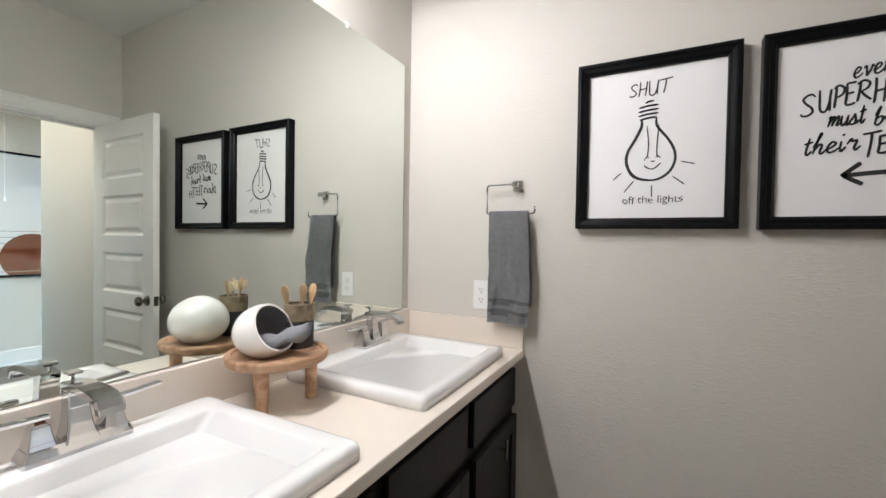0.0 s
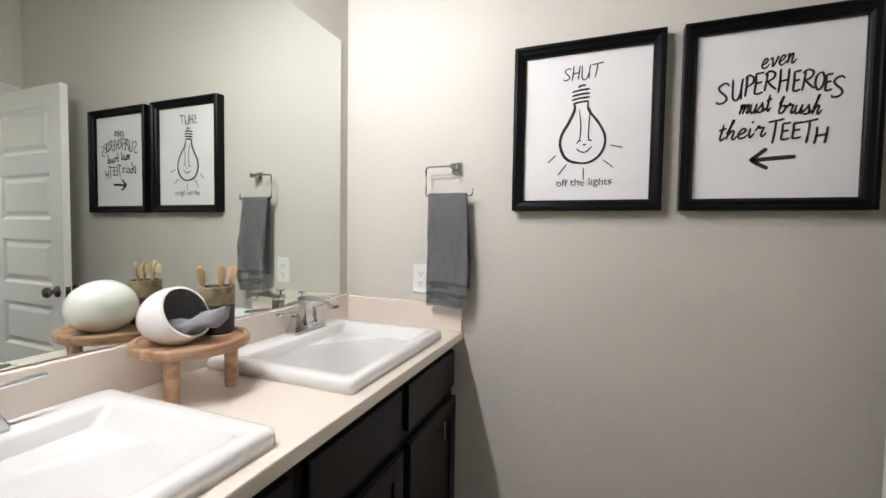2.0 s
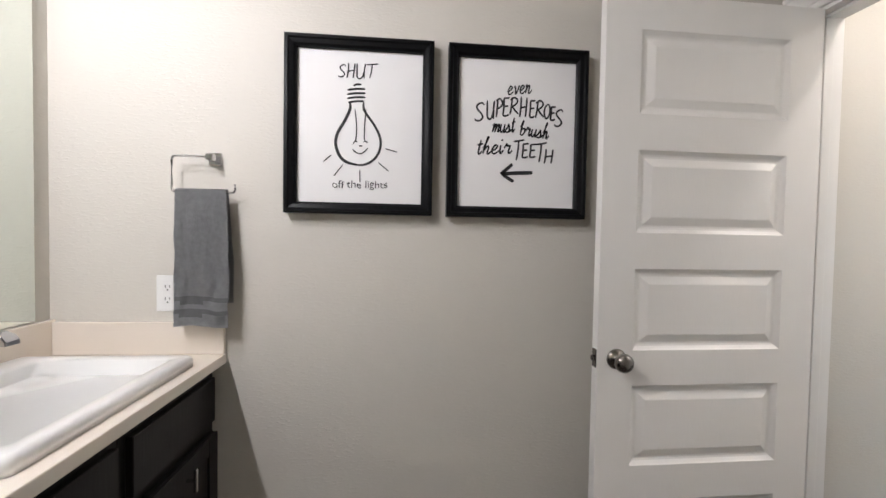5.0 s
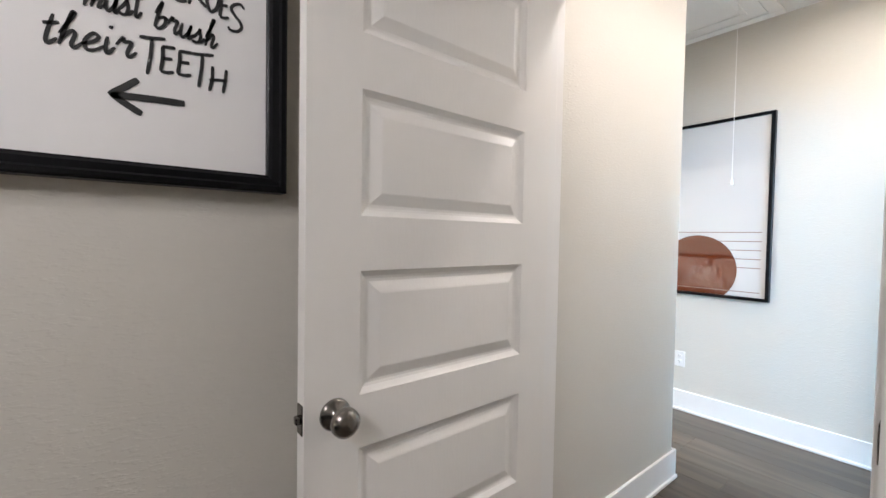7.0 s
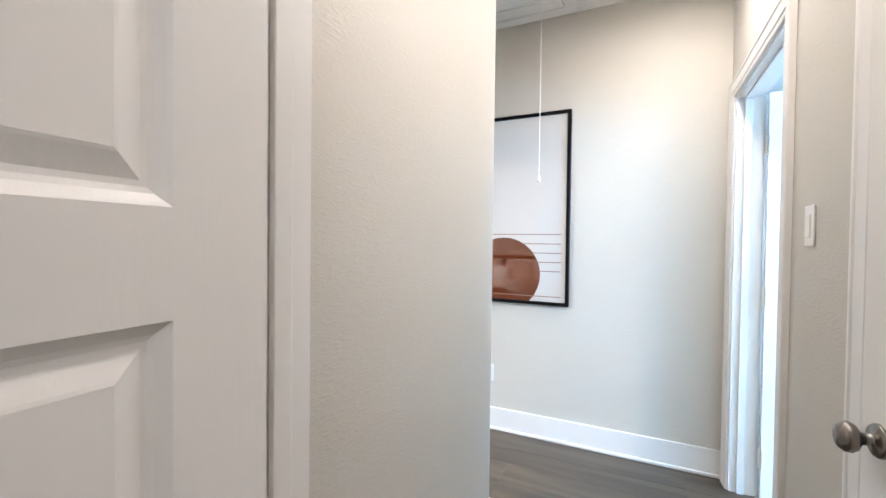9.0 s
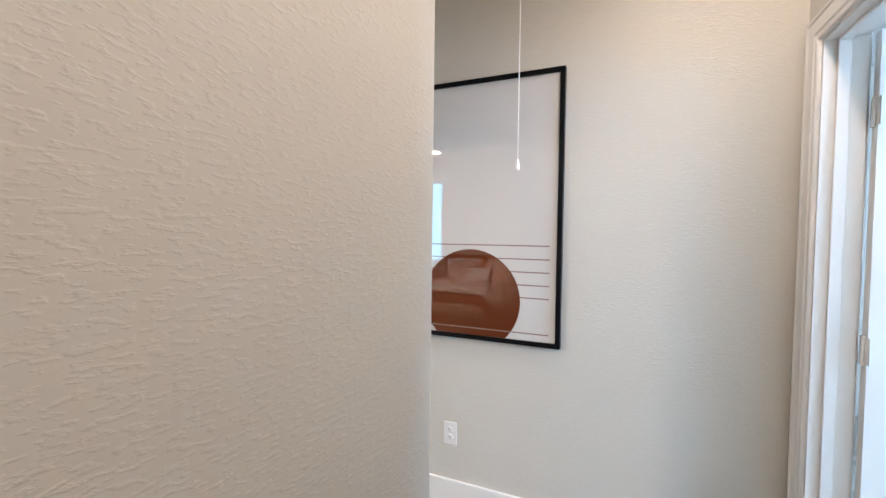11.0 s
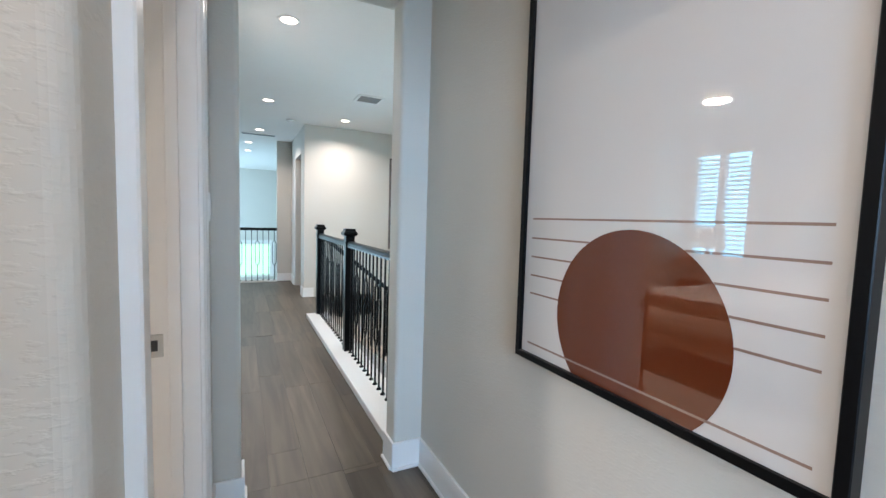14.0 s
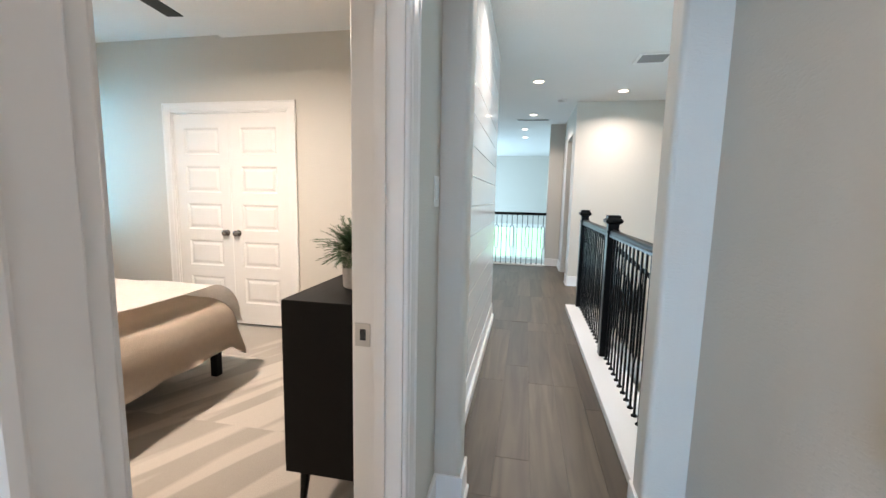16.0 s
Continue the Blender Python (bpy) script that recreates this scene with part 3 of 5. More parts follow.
# ---- bathroom: vanity ----
CT, CF = 0.888, -0.537          # counter height, front edge
vanity_y = (1.545, 1.10, 0.66, 0.22, -0.22, -0.66)
for i in range(5):
    y1, y0 = vanity_y[i] - 0.001, vanity_y[i + 1] + 0.001
    cab = thing("vanity_cabinet", "espresso-stained vanity cabinet unit below the cream counter", "cabinet", "vanity units")
    part("body", box(MIRROR_X + 0.002, CF - 0.045, y0, y1, F + 0.09, CT - 0.033), M_CABINET, cab)
    part("plinth", box(MIRROR_X + 0.002, CF - 0.10, y0, y1, F, F + 0.09), M_CABINET, cab)
    f0, f1 = CF - 0.045, CF - 0.026
    for z0, z1 in ((CT - 0.036 - 0.175, CT - 0.036 - 0.035), (F + 0.115, CT - 0.036 - 0.21)):
        dr = z0 > 0.5
        bm = box(f0, f1, y0 + 0.022, y1 - 0.022, z0, z1, bevel=0.002, seg=1)
        pn = part("drawer_front" if dr else "door", bm, M_CABINET, cab)
        if not dr:
            fr = bmesh.new()
            for a0, a1, b0, b1 in ((y0 + 0.022, y0 + 0.077, z0, z1), (y1 - 0.077, y1 - 0.022, z0, z1), (y0 + 0.077, y1 - 0.077, z0, z0 + 0.055), (y0 + 0.077, y1 - 0.077, z1 - 0.055, z1)):
                box(f1 + 0.0005, f1 + 0.008, a0, a1, b0, b1, fr, bevel=0.0015, seg=1)
            part("door_frame", fr, M_CABINET, pn)
            hy = (y0 + 0.055) if i % 2 else (y1 - 0.21)
            hb = box(f1 + 0.028, f1 + 0.036, hy - 0.006, hy + 0.006, z1 - 0.085, z1 - 0.02, bevel=0.002, seg=1)
            tube([(f1 + 0.006, hy, z1 - 0.052), (f1 + 0.030, hy, z1 - 0.052)], 0.005, 10, hb)
            part("handle", hb, M_CHROME, pn, "small chrome bar handle")


def counter_mesh():
    bm = box(MIRROR_X + 0.001, CF, -1.1, 1.544, CT - 0.032, CT, bevel=0.003)
    return bm


ct = thing("vanity_counter", "cream cultured-marble counter running along the mirror wall", "counter")
part("slab", counter_mesh(), M_COUNTER, ct)
part("backsplash", box(MIRROR_X + 0.001, MIRROR_X + 0.019, -1.1, 1.544, CT + 0.0003, CT + 0.112, bevel=0.003), M_COUNTER, ct)
part("side_splash", box(MIRROR_X + 0.0192, CF - 0.002, 1.526, 1.544, CT + 0.0003, CT + 0.105, bevel=0.003), M_COUNTER, ct)

mir = thing("wall_mirror", "frameless silvered wall mirror above the vanity backsplash", "mirror")
part("glass", box(-1.0695, -1.0645, -1.0, 1.487, 1.004, 2.043), M_MIRROR, mir)
for yy in (1.12, 0.2):
    part("clip", box(-1.0690, -1.060, yy - 0.006, yy + 0.006, 2.034, 2.052, bevel=0.002, seg=1), M_PLASTIC, mir)


def sink(y_near, y_far, label):
    """A drop-in rectangular basin, stepped rim, sloping bowl."""
    x0, x1, zt = -1.043, -0.574, CT + 0.033
    s = thing("drop_in_sink", label, "sink", "vanity sinks")
    cx, cy, w, h = (x0 + x1) / 2, (y_near + y_far) / 2, x1 - x0, y_far - y_near

    def ring(dx0, dx1, dy, z, r):
        ax0, ax1 = x0 + dx0, x1 - dx1
        return [((ax0 + ax1) / 2 + px, cy + py, z) for px, py in rrect(ax1 - ax0, h - 2 * dy, r, 5)]
    rings = [ring(0, 0, 0, CT + 0.0005, 0.016), ring(0, 0, 0, zt - 0.014, 0.016), ring(0.002, 0.002, 0.002, zt - 0.007, 0.016), ring(0.008, 0.008, 0.008, zt - 0.001, 0.018), ring(0.014, 0.014, 0.014, zt, 0.018),
             ring(0.086, 0.040, 0.048, zt - 0.0005, 0.014), ring(0.089, 0.043, 0.051, zt - 0.0025, 0.014), ring(0.092, 0.047, 0.056, zt - 0.008, 0.015),
             ring(0.120, 0.100, 0.150, zt - 0.088, 0.03), ring(0.135, 0.125, 0.185, zt - 0.118, 0.035), ring(0.150, 0.145, 0.21, zt - 0.126, 0.035), ring(0.19, 0.18, 0.245, zt - 0.128, 0.03)]
    part("basin", loft(rings), M_PORC, s, smooth=True)
    dr = part("drain", lathe([(0, 0.004), (0.012, 0.004), (0.018, 0.0025), (0.022, 0.003), (0.022, 0), (0, 0)], 24), M_CHROME, s, "chrome drain", smooth=True)
    dr.location = (cx - 0.02, cy, zt - 0.1278)
    return s


sink(0.843, 1.418, "white porcelain drop-in sink nearer the towel wall")
sink(0.04, 0.615, "white porcelain drop-in sink, second basin of the vanity")


def faucet(x, y, z):
    """A centre-set two-lever faucet; spout towards +x."""
    f = thing("faucet", "polished chrome centre-set faucet with two lever handles on the sink", "faucet", "vanity faucets")
    base = loft([[(px * a, py * b, h) for px, py in rrect(0.052, 0.158, 0.006, 3)] for a, b, h in ((1, 1, 0), (1, 1, 0.008), (0.84, 0.94, 0.020), (0.78, 0.92, 0.024))])
    part("base", base, M_CHROME, f)
    # a tapering square column and a flat spout bar that turns down at its end
    column = loft([[(x + px * a, py * b, h) for px, py in rrect(1, 1, 0.08, 3)] for x, a, b, h in ((0.0, 0.050, 0.050, 0.018), (-0.001, 0.044, 0.043, 0.028), (-0.003, 0.036, 0.036, 0.048), (-0.005, 0.031, 0.031, 0.074), (-0.006, 0.030, 0.030, 0.096), (-0.006, 0.034, 0.031, 0.108))])
    part("column", column, M_CHROME, f)
    rings = []
    for px, pz, tx, tz, wid, thk in ((-0.026, 0.108, 1, 0.1, 0.028, 0.010), (-0.022, 0.1095, 1, 0.1, 0.031, 0.015), (0.010, 0.1125, 1, 0.05, 0.033, 0.017), (0.045, 0.1135, 1, -0.02, 0.035, 0.0155), (0.075, 0.1125, 1, -0.08, 0.037, 0.014), (0.096, 0.1095, 1, -0.25, 0.038, 0.014), (0.110, 0.1035, 0.8, -0.65, 0.039, 0.0155), (0.1165, 0.095, 0.25, -1, 0.039, 0.017), (0.1175, 0.087, 0.02, -1, 0.038, 0.017)):
        d = Vector((tx, 0, tz)).normalized()
        u = Vector((-d.z, 0, d.x))
        rings.append([Vector((px, 0, pz)) + u * b + Vector((0, a, 0)) for a, b in rrect(wid, thk, 0.0028, 3)])
    part("spout", loft(rings), M_CHROME, f)
    part("lift_rod", merge(tube([(-0.016, 0, 0.10), (-0.016, 0, 0.130)], 0.003, 8), box(-0.026, -0.004, -0.012, 0.012, 0.129, 0.135, bevel=0.002, seg=1)), M_CHROME, f)
    for s in (-1, 1):
        hb = loft([[(px * a, s * 0.052 + py * a, h) for px, py in rrect(0.042, 0.042, 0.003, 3)] for a, h in ((1, 0.016), (1, 0.020), (0.96, 0.0205), (0.84, 0.030), (0.72, 0.041), (0.64, 0.052), (0.61, 0.057), (0.40, 0.062), (0.36, 0.067))])
        hd = part("handle", hb, M_CHROME, f)
        lv = loft([[(px, s * py, pz + q) for px, q in rrect(w, t, 0.002, 2)] for py, pz, w, t in ((0.039, 0.070, 0.014, 0.0075), (0.06, 0.071, 0.0155, 0.008), (0.10, 0.0735, 0.0165, 0.0075), (0.136, 0.0755, 0.016, 0.007), (0.139, 0.0757, 0.013, 0.005))])
        part("lever", lv, M_CHROME, hd)
    f.matrix_world = pose(x, y, z)
    return f


faucet(-1.000, 1.200, CT + 0.0325)
faucet(-1.000, 0.345, CT + 0.0325)

# wooden riser and what stands on it
RX, RY, RZ = -0.927, 0.719, 1.018
stand = thing("wooden_riser", "round acacia wood riser on turned legs between the two sinks", "riser stand", at=pose(RX, RY, CT))
part("top", lathe([(0, RZ - CT - 0.024), (0.112, RZ - CT - 0.024), (0.119, RZ - CT - 0.020), (0.1215, RZ - CT - 0.012), (0.1215, RZ - CT - 0.004), (0.119, RZ - CT), (0.107, RZ - CT), (0.105, RZ - CT - 0.005), (0, RZ - CT - 0.005)], 56), M_STAND, stand, smooth=False)
for a in (-66, 54, 174):
    lg = part("leg", lathe([(0, 0), (0.0135, 0), (0.0145, 0.003), (0.0155, RZ - CT - 0.024), (0, RZ - CT - 0.024)], 16), M_STAND, stand)
    lg.matrix_basis = pose(0.080 * math.cos(radians(a)), 0.080 * math.sin(radians(a)), 0)


def egg_pot():
    """A white egg-shaped pot lying open at an angle, dark inside."""
    e = thing("ceramic_egg_pot", "white egg-shaped ceramic pot with a grey inside and slanted opening", "pot")
    n, m2 = 40, 22
    outer, inner = bmesh.new(), bmesh.new()
    cutn, cutd = Vector((0.82, 0.20, 0.44)).normalized(), 0.030

    def shell(bm, k):
        bmesh.ops.create_uvsphere(bm, u_segments=n, v_segments=m2, radius=1.0)
        for v in bm.verts:
            z = v.co.z
            v.co = Vector((v.co.x * 0.074 * k, v.co.y * 0.074 * k, z * (0.069 if z > 0 else 0.060) * k))
            if z < -0.90:
                v.co.z = -0.060 * k * 0.93
        bmesh.ops.bisect_plane(bm, geom=bm.verts[:] + bm.edges[:] + bm.faces[:], plane_co=cutn * cutd, plane_no=cutn, clear_outer=True)
    shell(outer, 1.0)
    shell(inner, 0.93)
    eo = [ed for ed in outer.edges if len(ed.link_faces) == 1]
    part("shell", outer, M_CERAMIC, e, smooth=True)
    part("lining", inner, M_EGGIN, e, smooth=True)
    # rim ring closing the wall between shell and lining
    rim = bmesh.new()
    u = cutn.cross(Vector((0, 0, 1))).normalized(); v2 = cutn.cross(u).normalized()

    def edge(k):
        pts = []
        for i in range(64):
            d = u * math.cos(2 * math.pi * i / 64) + v2 * math.sin(2 * math.pi * i / 64)
            lo, hi = 0.0, 0.12
            for _ in range(30):
                mid = (lo + hi) / 2
                p = cutn * cutd + d * mid
                q = (p.x / (0.074 * k)) ** 2 + (p.y / (0.074 * k)) ** 2 + (p.z / ((0.069 if p.z > 0 else 0.060) * k)) ** 2
                if q < 1:
                    lo = mid
                else:
                    hi = mid
            pts.append(cutn * cutd + d * lo)
        return pts
    a, b = edge(1.0), edge(0.93)
    loft([a, [p + cutn * 0.0012 for p in a], [p + cutn * 0.0012 for p in b], b], rim, cap=False)
    part("rim", rim, M_CERAMIC, e, smooth=False)
    return e


egg = egg_pot()
egg.matrix_world = pose(-0.933, 0.686, RZ - 0.005 + 0.0558)


def rolled_cloth():
    """A folded face cloth spilling out of the pot."""
    bm = bmesh.new()
    rings = []
    for i in range(15):
        t = i / 14
        x = -0.035 + 0.125 * t
        w = 0.040 + 0.008 * math.sin(t * 5) - 0.012 * max(0, t - 0.8) * 5
        h = 0.017 + 0.004 * math.sin(t * 9 + 1)
        z = 0.004 + 0.020 * t ** 1.5 + 0.003 * math.sin(t * 14)
        ring = []
        for k in range(24):
            a = 2 * math.pi * k / 24
            rr = 1 + 0.10 * math.sin(3 * a + t * 7) + 0.05 * math.sin(7 * a + 4 * t)
            ring.append((x + 0.004 * math.sin(a * 2), w * 0.72 * math.cos(a) * rr, z + h * math.sin(a) * rr))
        rings.append(ring)
    return loft(rings, bm)


cl = tagged(part("face_cloth", rolled_cloth(), M_CLOTH, None, smooth=True), "blue-grey terry face cloth folded inside the egg pot", "face cloth")
cl.matrix_world = pose(-0.912, 0.694, RZ + 0.024, 0, -8, 30)

cup = thing("toothbrush_cup", "dark clay cup with an olive wood band holding bamboo toothbrushes", "cup", at=pose(-0.930, 0.790, RZ - 0.005) @ Matrix.Diagonal((1, 1, 1.08, 1)))
part("body", lathe([(0, 0), (0.034, 0), (0.0365, 0.003), (0.0375, 0.066), (0.0345, 0.066), (0.034, 0.02), (0, 0.02)], 36), M_CUPDARK, cup, smooth=False)
part("band", lathe([(0.0378, 0.066), (0.0385, 0.0665), (0.039, 0.105), (0.037, 0.107), (0.0345, 0.105), (0.033, 0.069)], 36), M_CUPTAN, cup)
part("inside", lathe([(0, 0.030), (0.0335, 0.030), (0.0344, 0.1045)], 36), M_CUPDARK, cup)
for dx, dy, lean, az in ((-0.012, -0.012, 10, 250), (0.004, 0.0, 3, 30), (0.009, 0.012, 10, 75)):
    tb = thing("toothbrush", "bamboo toothbrush standing in the dark cup", "toothbrush", "bamboo toothbrushes")
    rings = [[(px, py, z) for px, py in rrect(w, t, min(w, t) * 0.45, 3)] for z, w, t in ((0, 0.009, 0.006), (0.06, 0.009, 0.006), (0.095, 0.0065, 0.0055), (0.110, 0.0125, 0.006), (0.122, 0.0165, 0.006), (0.136, 0.0165, 0.006), (0.144, 0.012, 0.006), (0.148, 0.006, 0.005))]
    part("handle", loft(rings), M_BAMBOO, tb, smooth=True)
    part("bristles", box(-0.0060, 0.0060, 0.003, 0.014, 0.113, 0.139, bevel=0.001, seg=1), M_BRISTLE, tb, "tan bristles")
    ax = Vector((math.cos(radians(az)), math.sin(radians(az)), 0))
    tb.matrix_world = pose(-0.930 + dx, 0.790 + dy, RZ + 0.020) @ Matrix.Diagonal((1.15, 1.15, 0.95, 1)) @ Matrix.Rotation(radians(lean), 4, Vector((-ax.y, ax.x, 0))) @ Matrix.Rotation(radians(51), 4, "Z")


# ---- bathroom: towel wall ----
def wall_outlet(name, label, m, duplex=True):
    """Plate in the x-z plane, facing -y."""
    o = thing(name, label, "outlet" if duplex else "switch")
    part("plate", box(-0.036, 0.036, -0.005, 0.0, -0.058, 0.058, bevel=0.003), M_PLASTIC, o)
    if duplex:
        for zc in (-0.02, 0.02):
            rc = part("receptacle", loft([[(px, y, zc + pz) for px, pz in rrect(0.033 * k, 0.028 * k, 0.012 * k, 4)] for y, k in ((-0.004, 1), (-0.0075, 1), (-0.008, 0.94))]), M_PLASTIC, o)
            sl = bmesh.new()
            box(-0.0078, -0.0056, -0.0084, -0.0078, zc - 0.002, zc + 0.008, sl)
            box(0.0056, 0.0074, -0.0084, -0.0078, zc - 0.001, zc + 0.007, sl)
            merge(sl, lathe([(0, 0), (0.0026, 0), (0.0026, 0.0006), (0, 0.0006)], 10), pose(0, -0.0078, zc - 0.008, 90, 0, 0))
            part("slots", sl, M_SLOT, rc, "dark slots")
        part("screw", merge(bmesh.new(), lathe([(0, 0), (0.003, 0), (0.002, 0.001), (0, 0.001)], 10), pose(0, -0.005, 0, 90, 0, 0)), M_PLASTIC, o)
    else:
        part("rocker", loft([[(px, y, pz) for px, pz in rrect(0.033 * k, 0.066 * k, 0.003, 2)] for y, k in ((-0.004, 1), (-0.008, 1), (-0.009, 0.95))]), M_PLASTIC, o)
    o.matrix_world = m
    return o


wall_outlet("wall_outlet", "white duplex outlet on the towel wall above the splash", pose(-0.716, NORTH - 0.0003, 1.083))
wall_outlet("wall_outlet", "white duplex outlet low on the hall wall under the large print", pose(EAST - 0.0003, 1.905, 0.365, 0, 0, -90))
wall_outlet("light_switch", "white rocker light switch beside the doorway", pose(2.518, SOUTH + 0.0003, 1.33, 0, 0, 180), duplex=False)
wall_outlet("light_switch", "white rocker light switch beside the bedroom door", pose(WEST + 0.0003, 3.03, 1.34, 0, 0, 90), duplex=False)

ring = thing("towel_ring", "chrome open towel ring on the greige wall", "towel ring")
bm = box(-0.592, -0.552, NORTH - 0.008, NORTH - 0.0005, 1.495, 1.535, bevel=0.002)
box(-0.583, -0.561, NORTH - 0.050, NORTH - 0.008, 1.505, 1.526, bm, bevel=0.003)
part("mount", bm, M_CHROME, ring)
yy = NORTH - 0.043
path = [(-0.565, yy, 1.516), (-0.672, yy, 1.516)] + [(-0.672 + px, yy, 1.504 + pz) for px, pz in arc(0, 0, 0.012, 90, 180, 5)] + [(-0.684, yy, 1.429)] + [(-0.672 + px, yy, 1.417 + pz) for px, pz in arc(0, 0, 0.012, 180, 270, 5)] + [(-0.506, yy, 1.405)] + [(-0.506 + px, yy, 1.415 + pz) for px, pz in arc(0, 0, 0.010, -90, 0, 5)] + [(-0.496, yy, 1.432)]
part("bar", tube(path, 0.0038, 10), M_CHROME, ring, smooth=True)


def hand_towel(x0, x1, zt, z_front, z_back, y):
    """A towel folded over the bar at height zt."""
    nu, nv = 28, 60
    prof = []
    lf, lb, r = zt - z_front, zt - z_back, 0.009
    total = lf + lb
    bm = bmesh.new()
    verts = []
    for j in range(nv + 1):
        s = j / nv
        row = []
        for i in range(nu + 1):
            u = i / nu
            x = x0 + (x1 - x0) * u
            dist = s * (total + math.pi * r)
            if dist < lf:
                z, yo, side = z_front + dist, -r, lf - dist
            elif dist < lf + math.pi * r:
                a = (dist - lf) / r
                z, yo, side = zt + r * math.sin(a), -r * math.cos(a), 0
            else:
                z, yo, side = zt - (dist - lf - math.pi * r), r, dist - lf - math.pi * r
            fall = min(1, side / 0.25)
            wave = 0.0045 * math.sin(u * 9 + 1.2 + side * 4) + 0.003 * math.sin(u * 17 + side * 9) + 0.016 * noise.noise(Vector((u * 3.0 + side * 3, side * 9.0, 4.2))) + 0.009 * noise.noise(Vector((u * 7.0 - side * 8, side * 22.0, 1.2)))
            yo += (-abs(wave) if yo < 0 else abs(wave) * 0.4) * fall - (0.010 * fall if yo < 0 else 0)
            x += (u - 0.5) * -0.010 * (1 - fall) + 0.004 * fall * math.sin(side * 7 + 0.5) + 0.008 * fall
            row.append(bm.verts.new((x, y + yo, z + 0.004 * math.sin(u * 5) * (side / 0.4))))
        verts.append(row)
    for j in range(nv):
        for i in range(nu):
            f = bm.faces.new((verts[j][i], verts[j][i + 1], verts[j + 1][i + 1], verts[j + 1][i]))
            z = (verts[j][i].co.z + verts[j + 1][i].co.z) / 2
            f.material_index = 1 if (0.035 < z - z_front < 0.055 or 0.075 < z - z_front < 0.092) and verts[j][i].co.y < y else 0
            f.smooth = True
    ret = bmesh.ops.solidify(bm, geom=bm.faces[:], thickness=0.006)
    return bm


tw = part("hand_towel", hand_towel(-0.676, -0.514, 1.408, 0.988, 1.06, yy), [M_TOWEL, M_TOWEL_BAND], None, smooth=True)
tagged(tw, "grey terry hand towel folded over the chrome towel ring", "towel")


# ---- framed prints ----
def mitred_frame(w, h, prof):
    """A frame about the origin in the x-z plane, facing -y. prof: rows (in from the edge, out from the wall)."""
    bm = bmesh.new()
    loops = [[bm.verts.new((sx * (w / 2 - i), -o, sz * (h / 2 - i))) for sx, sz in ((-1, -1), (1, -1), (1, 1), (-1, 1))] for i, o in prof]
    for a, b in zip(loops, loops[1:]):
        for k in range(4):
            bm.faces.new((a[k], a[(k + 1) % 4], b[(k + 1) % 4], b[k]))
    return bm


def stroke(pts, w, bm, y=0.0, taper=0.35):
    """A brush stroke in the x-z plane through the given points."""
    P = [Vector((p[0], 0, p[1])) for p in pts]
    dense = []
    for i in range(len(P) - 1):
        p0, p1, p2, p3 = P[max(i - 1, 0)], P[i], P[i + 1], P[min(i + 2, len(P) - 1)]
        for k in range(6):
            t = k / 6
            dense.append(0.5 * ((2 * p1) + (p2 - p0) * t + (2 * p0 - 5 * p1 + 4 * p2 - p3) * t * t + (3 * p1 - p0 - 3 * p2 + p3) * t ** 3))
    dense.append(P[-1])
    L = []
    for i, p in enumerate(dense):
        d = (dense[min(i + 1, len(dense) - 1)] - dense[max(i - 1, 0)]).normalized()
        nrm = Vector((-d.z, 0, d.x))
        t = i / (len(dense) - 1)
        ww = w / 2 * (taper + (1 - taper) * min(1, 6 * t, 6 * (1 - t)) ** 0.6)
        L.append((bm.verts.new((p.x + nrm.x * ww, y, p.z + nrm.z * ww)), bm.verts.new((p.x - nrm.x * ww, y, p.z - nrm.z * ww))))
    for a, b in zip(L, L[1:]):
        bm.faces.new((a[0], a[1], b[1], b[0]))
    return bm


def lettering(parent, text, x0, x1, z0, z1, mat, y, shear=0.0, bold=0.0, tilt=0.0, wob=0.0, bow=0.0):
    """Flat letters fitted into x0..x1, z0..z1 of the print; wob: uneven hand lettering; bow: arched line."""
    cu = bpy.data.curves.new("lettering", "FONT")
    cu.body, cu.shear, cu.offset = text, shear, bold
    tmp = new("lettering_source", cu)
    bpy.context.view_layer.update()
    me = bpy.data.meshes.new_from_object(tmp.evaluated_get(bpy.context.evaluated_depsgraph_get()))
    bpy.data.objects.remove(tmp)
    xs = [v.co.x for v in me.vertices]; ys = [v.co.y for v in me.vertices]
    ax, bx_, ay, by = min(xs), max(xs), min(ys), max(ys)
    for v in me.vertices:
        u, q = (v.co.x - ax) / (bx_ - ax), (v.co.y - ay) / (by - ay)
        hgt = z1 - z0
        q += wob * (math.sin(u * 19 + 1) * 0.5 + math.sin(u * 43 + 2) * 0.5) * (0.5 + q)
        u2 = u + wob * 0.03 * math.sin(u * 31 + q * 3)
        v.co = Vector((x0 + u2 * (x1 - x0), y, z0 + q * hgt + tilt * (u - 0.5) + bow * (1 - (2 * u - 1) ** 2)))
    me.materials.clear(); me.materials.append(mat)
    ob = new("lettering", me)
    ob.parent = parent
    return ob


FRAME_PROF = [(0, 0), (0, 0.040), (0.004, 0.044), (0.012, 0.044), (0.016, 0.039), (0.028, 0.036), (0.033, 0.030), (0.036, 0.028), (0.036, 0.012)]


def print_frame(cx, cz, w, h, label):
    p = thing("framed_print", label, "framed print", "bathroom prints", at=pose(cx, NORTH - 0.001, cz))
    part("frame", mitred_frame(w, h, FRAME_PROF), M_BLACK, p, "black moulded wooden frame")
    part("paper", box(-w / 2 + 0.034, w / 2 - 0.034, -0.016, -0.001, -h / 2 + 0.034, h / 2 - 0.034), M_PAPER, p)
    return p


GLYPHS = {}


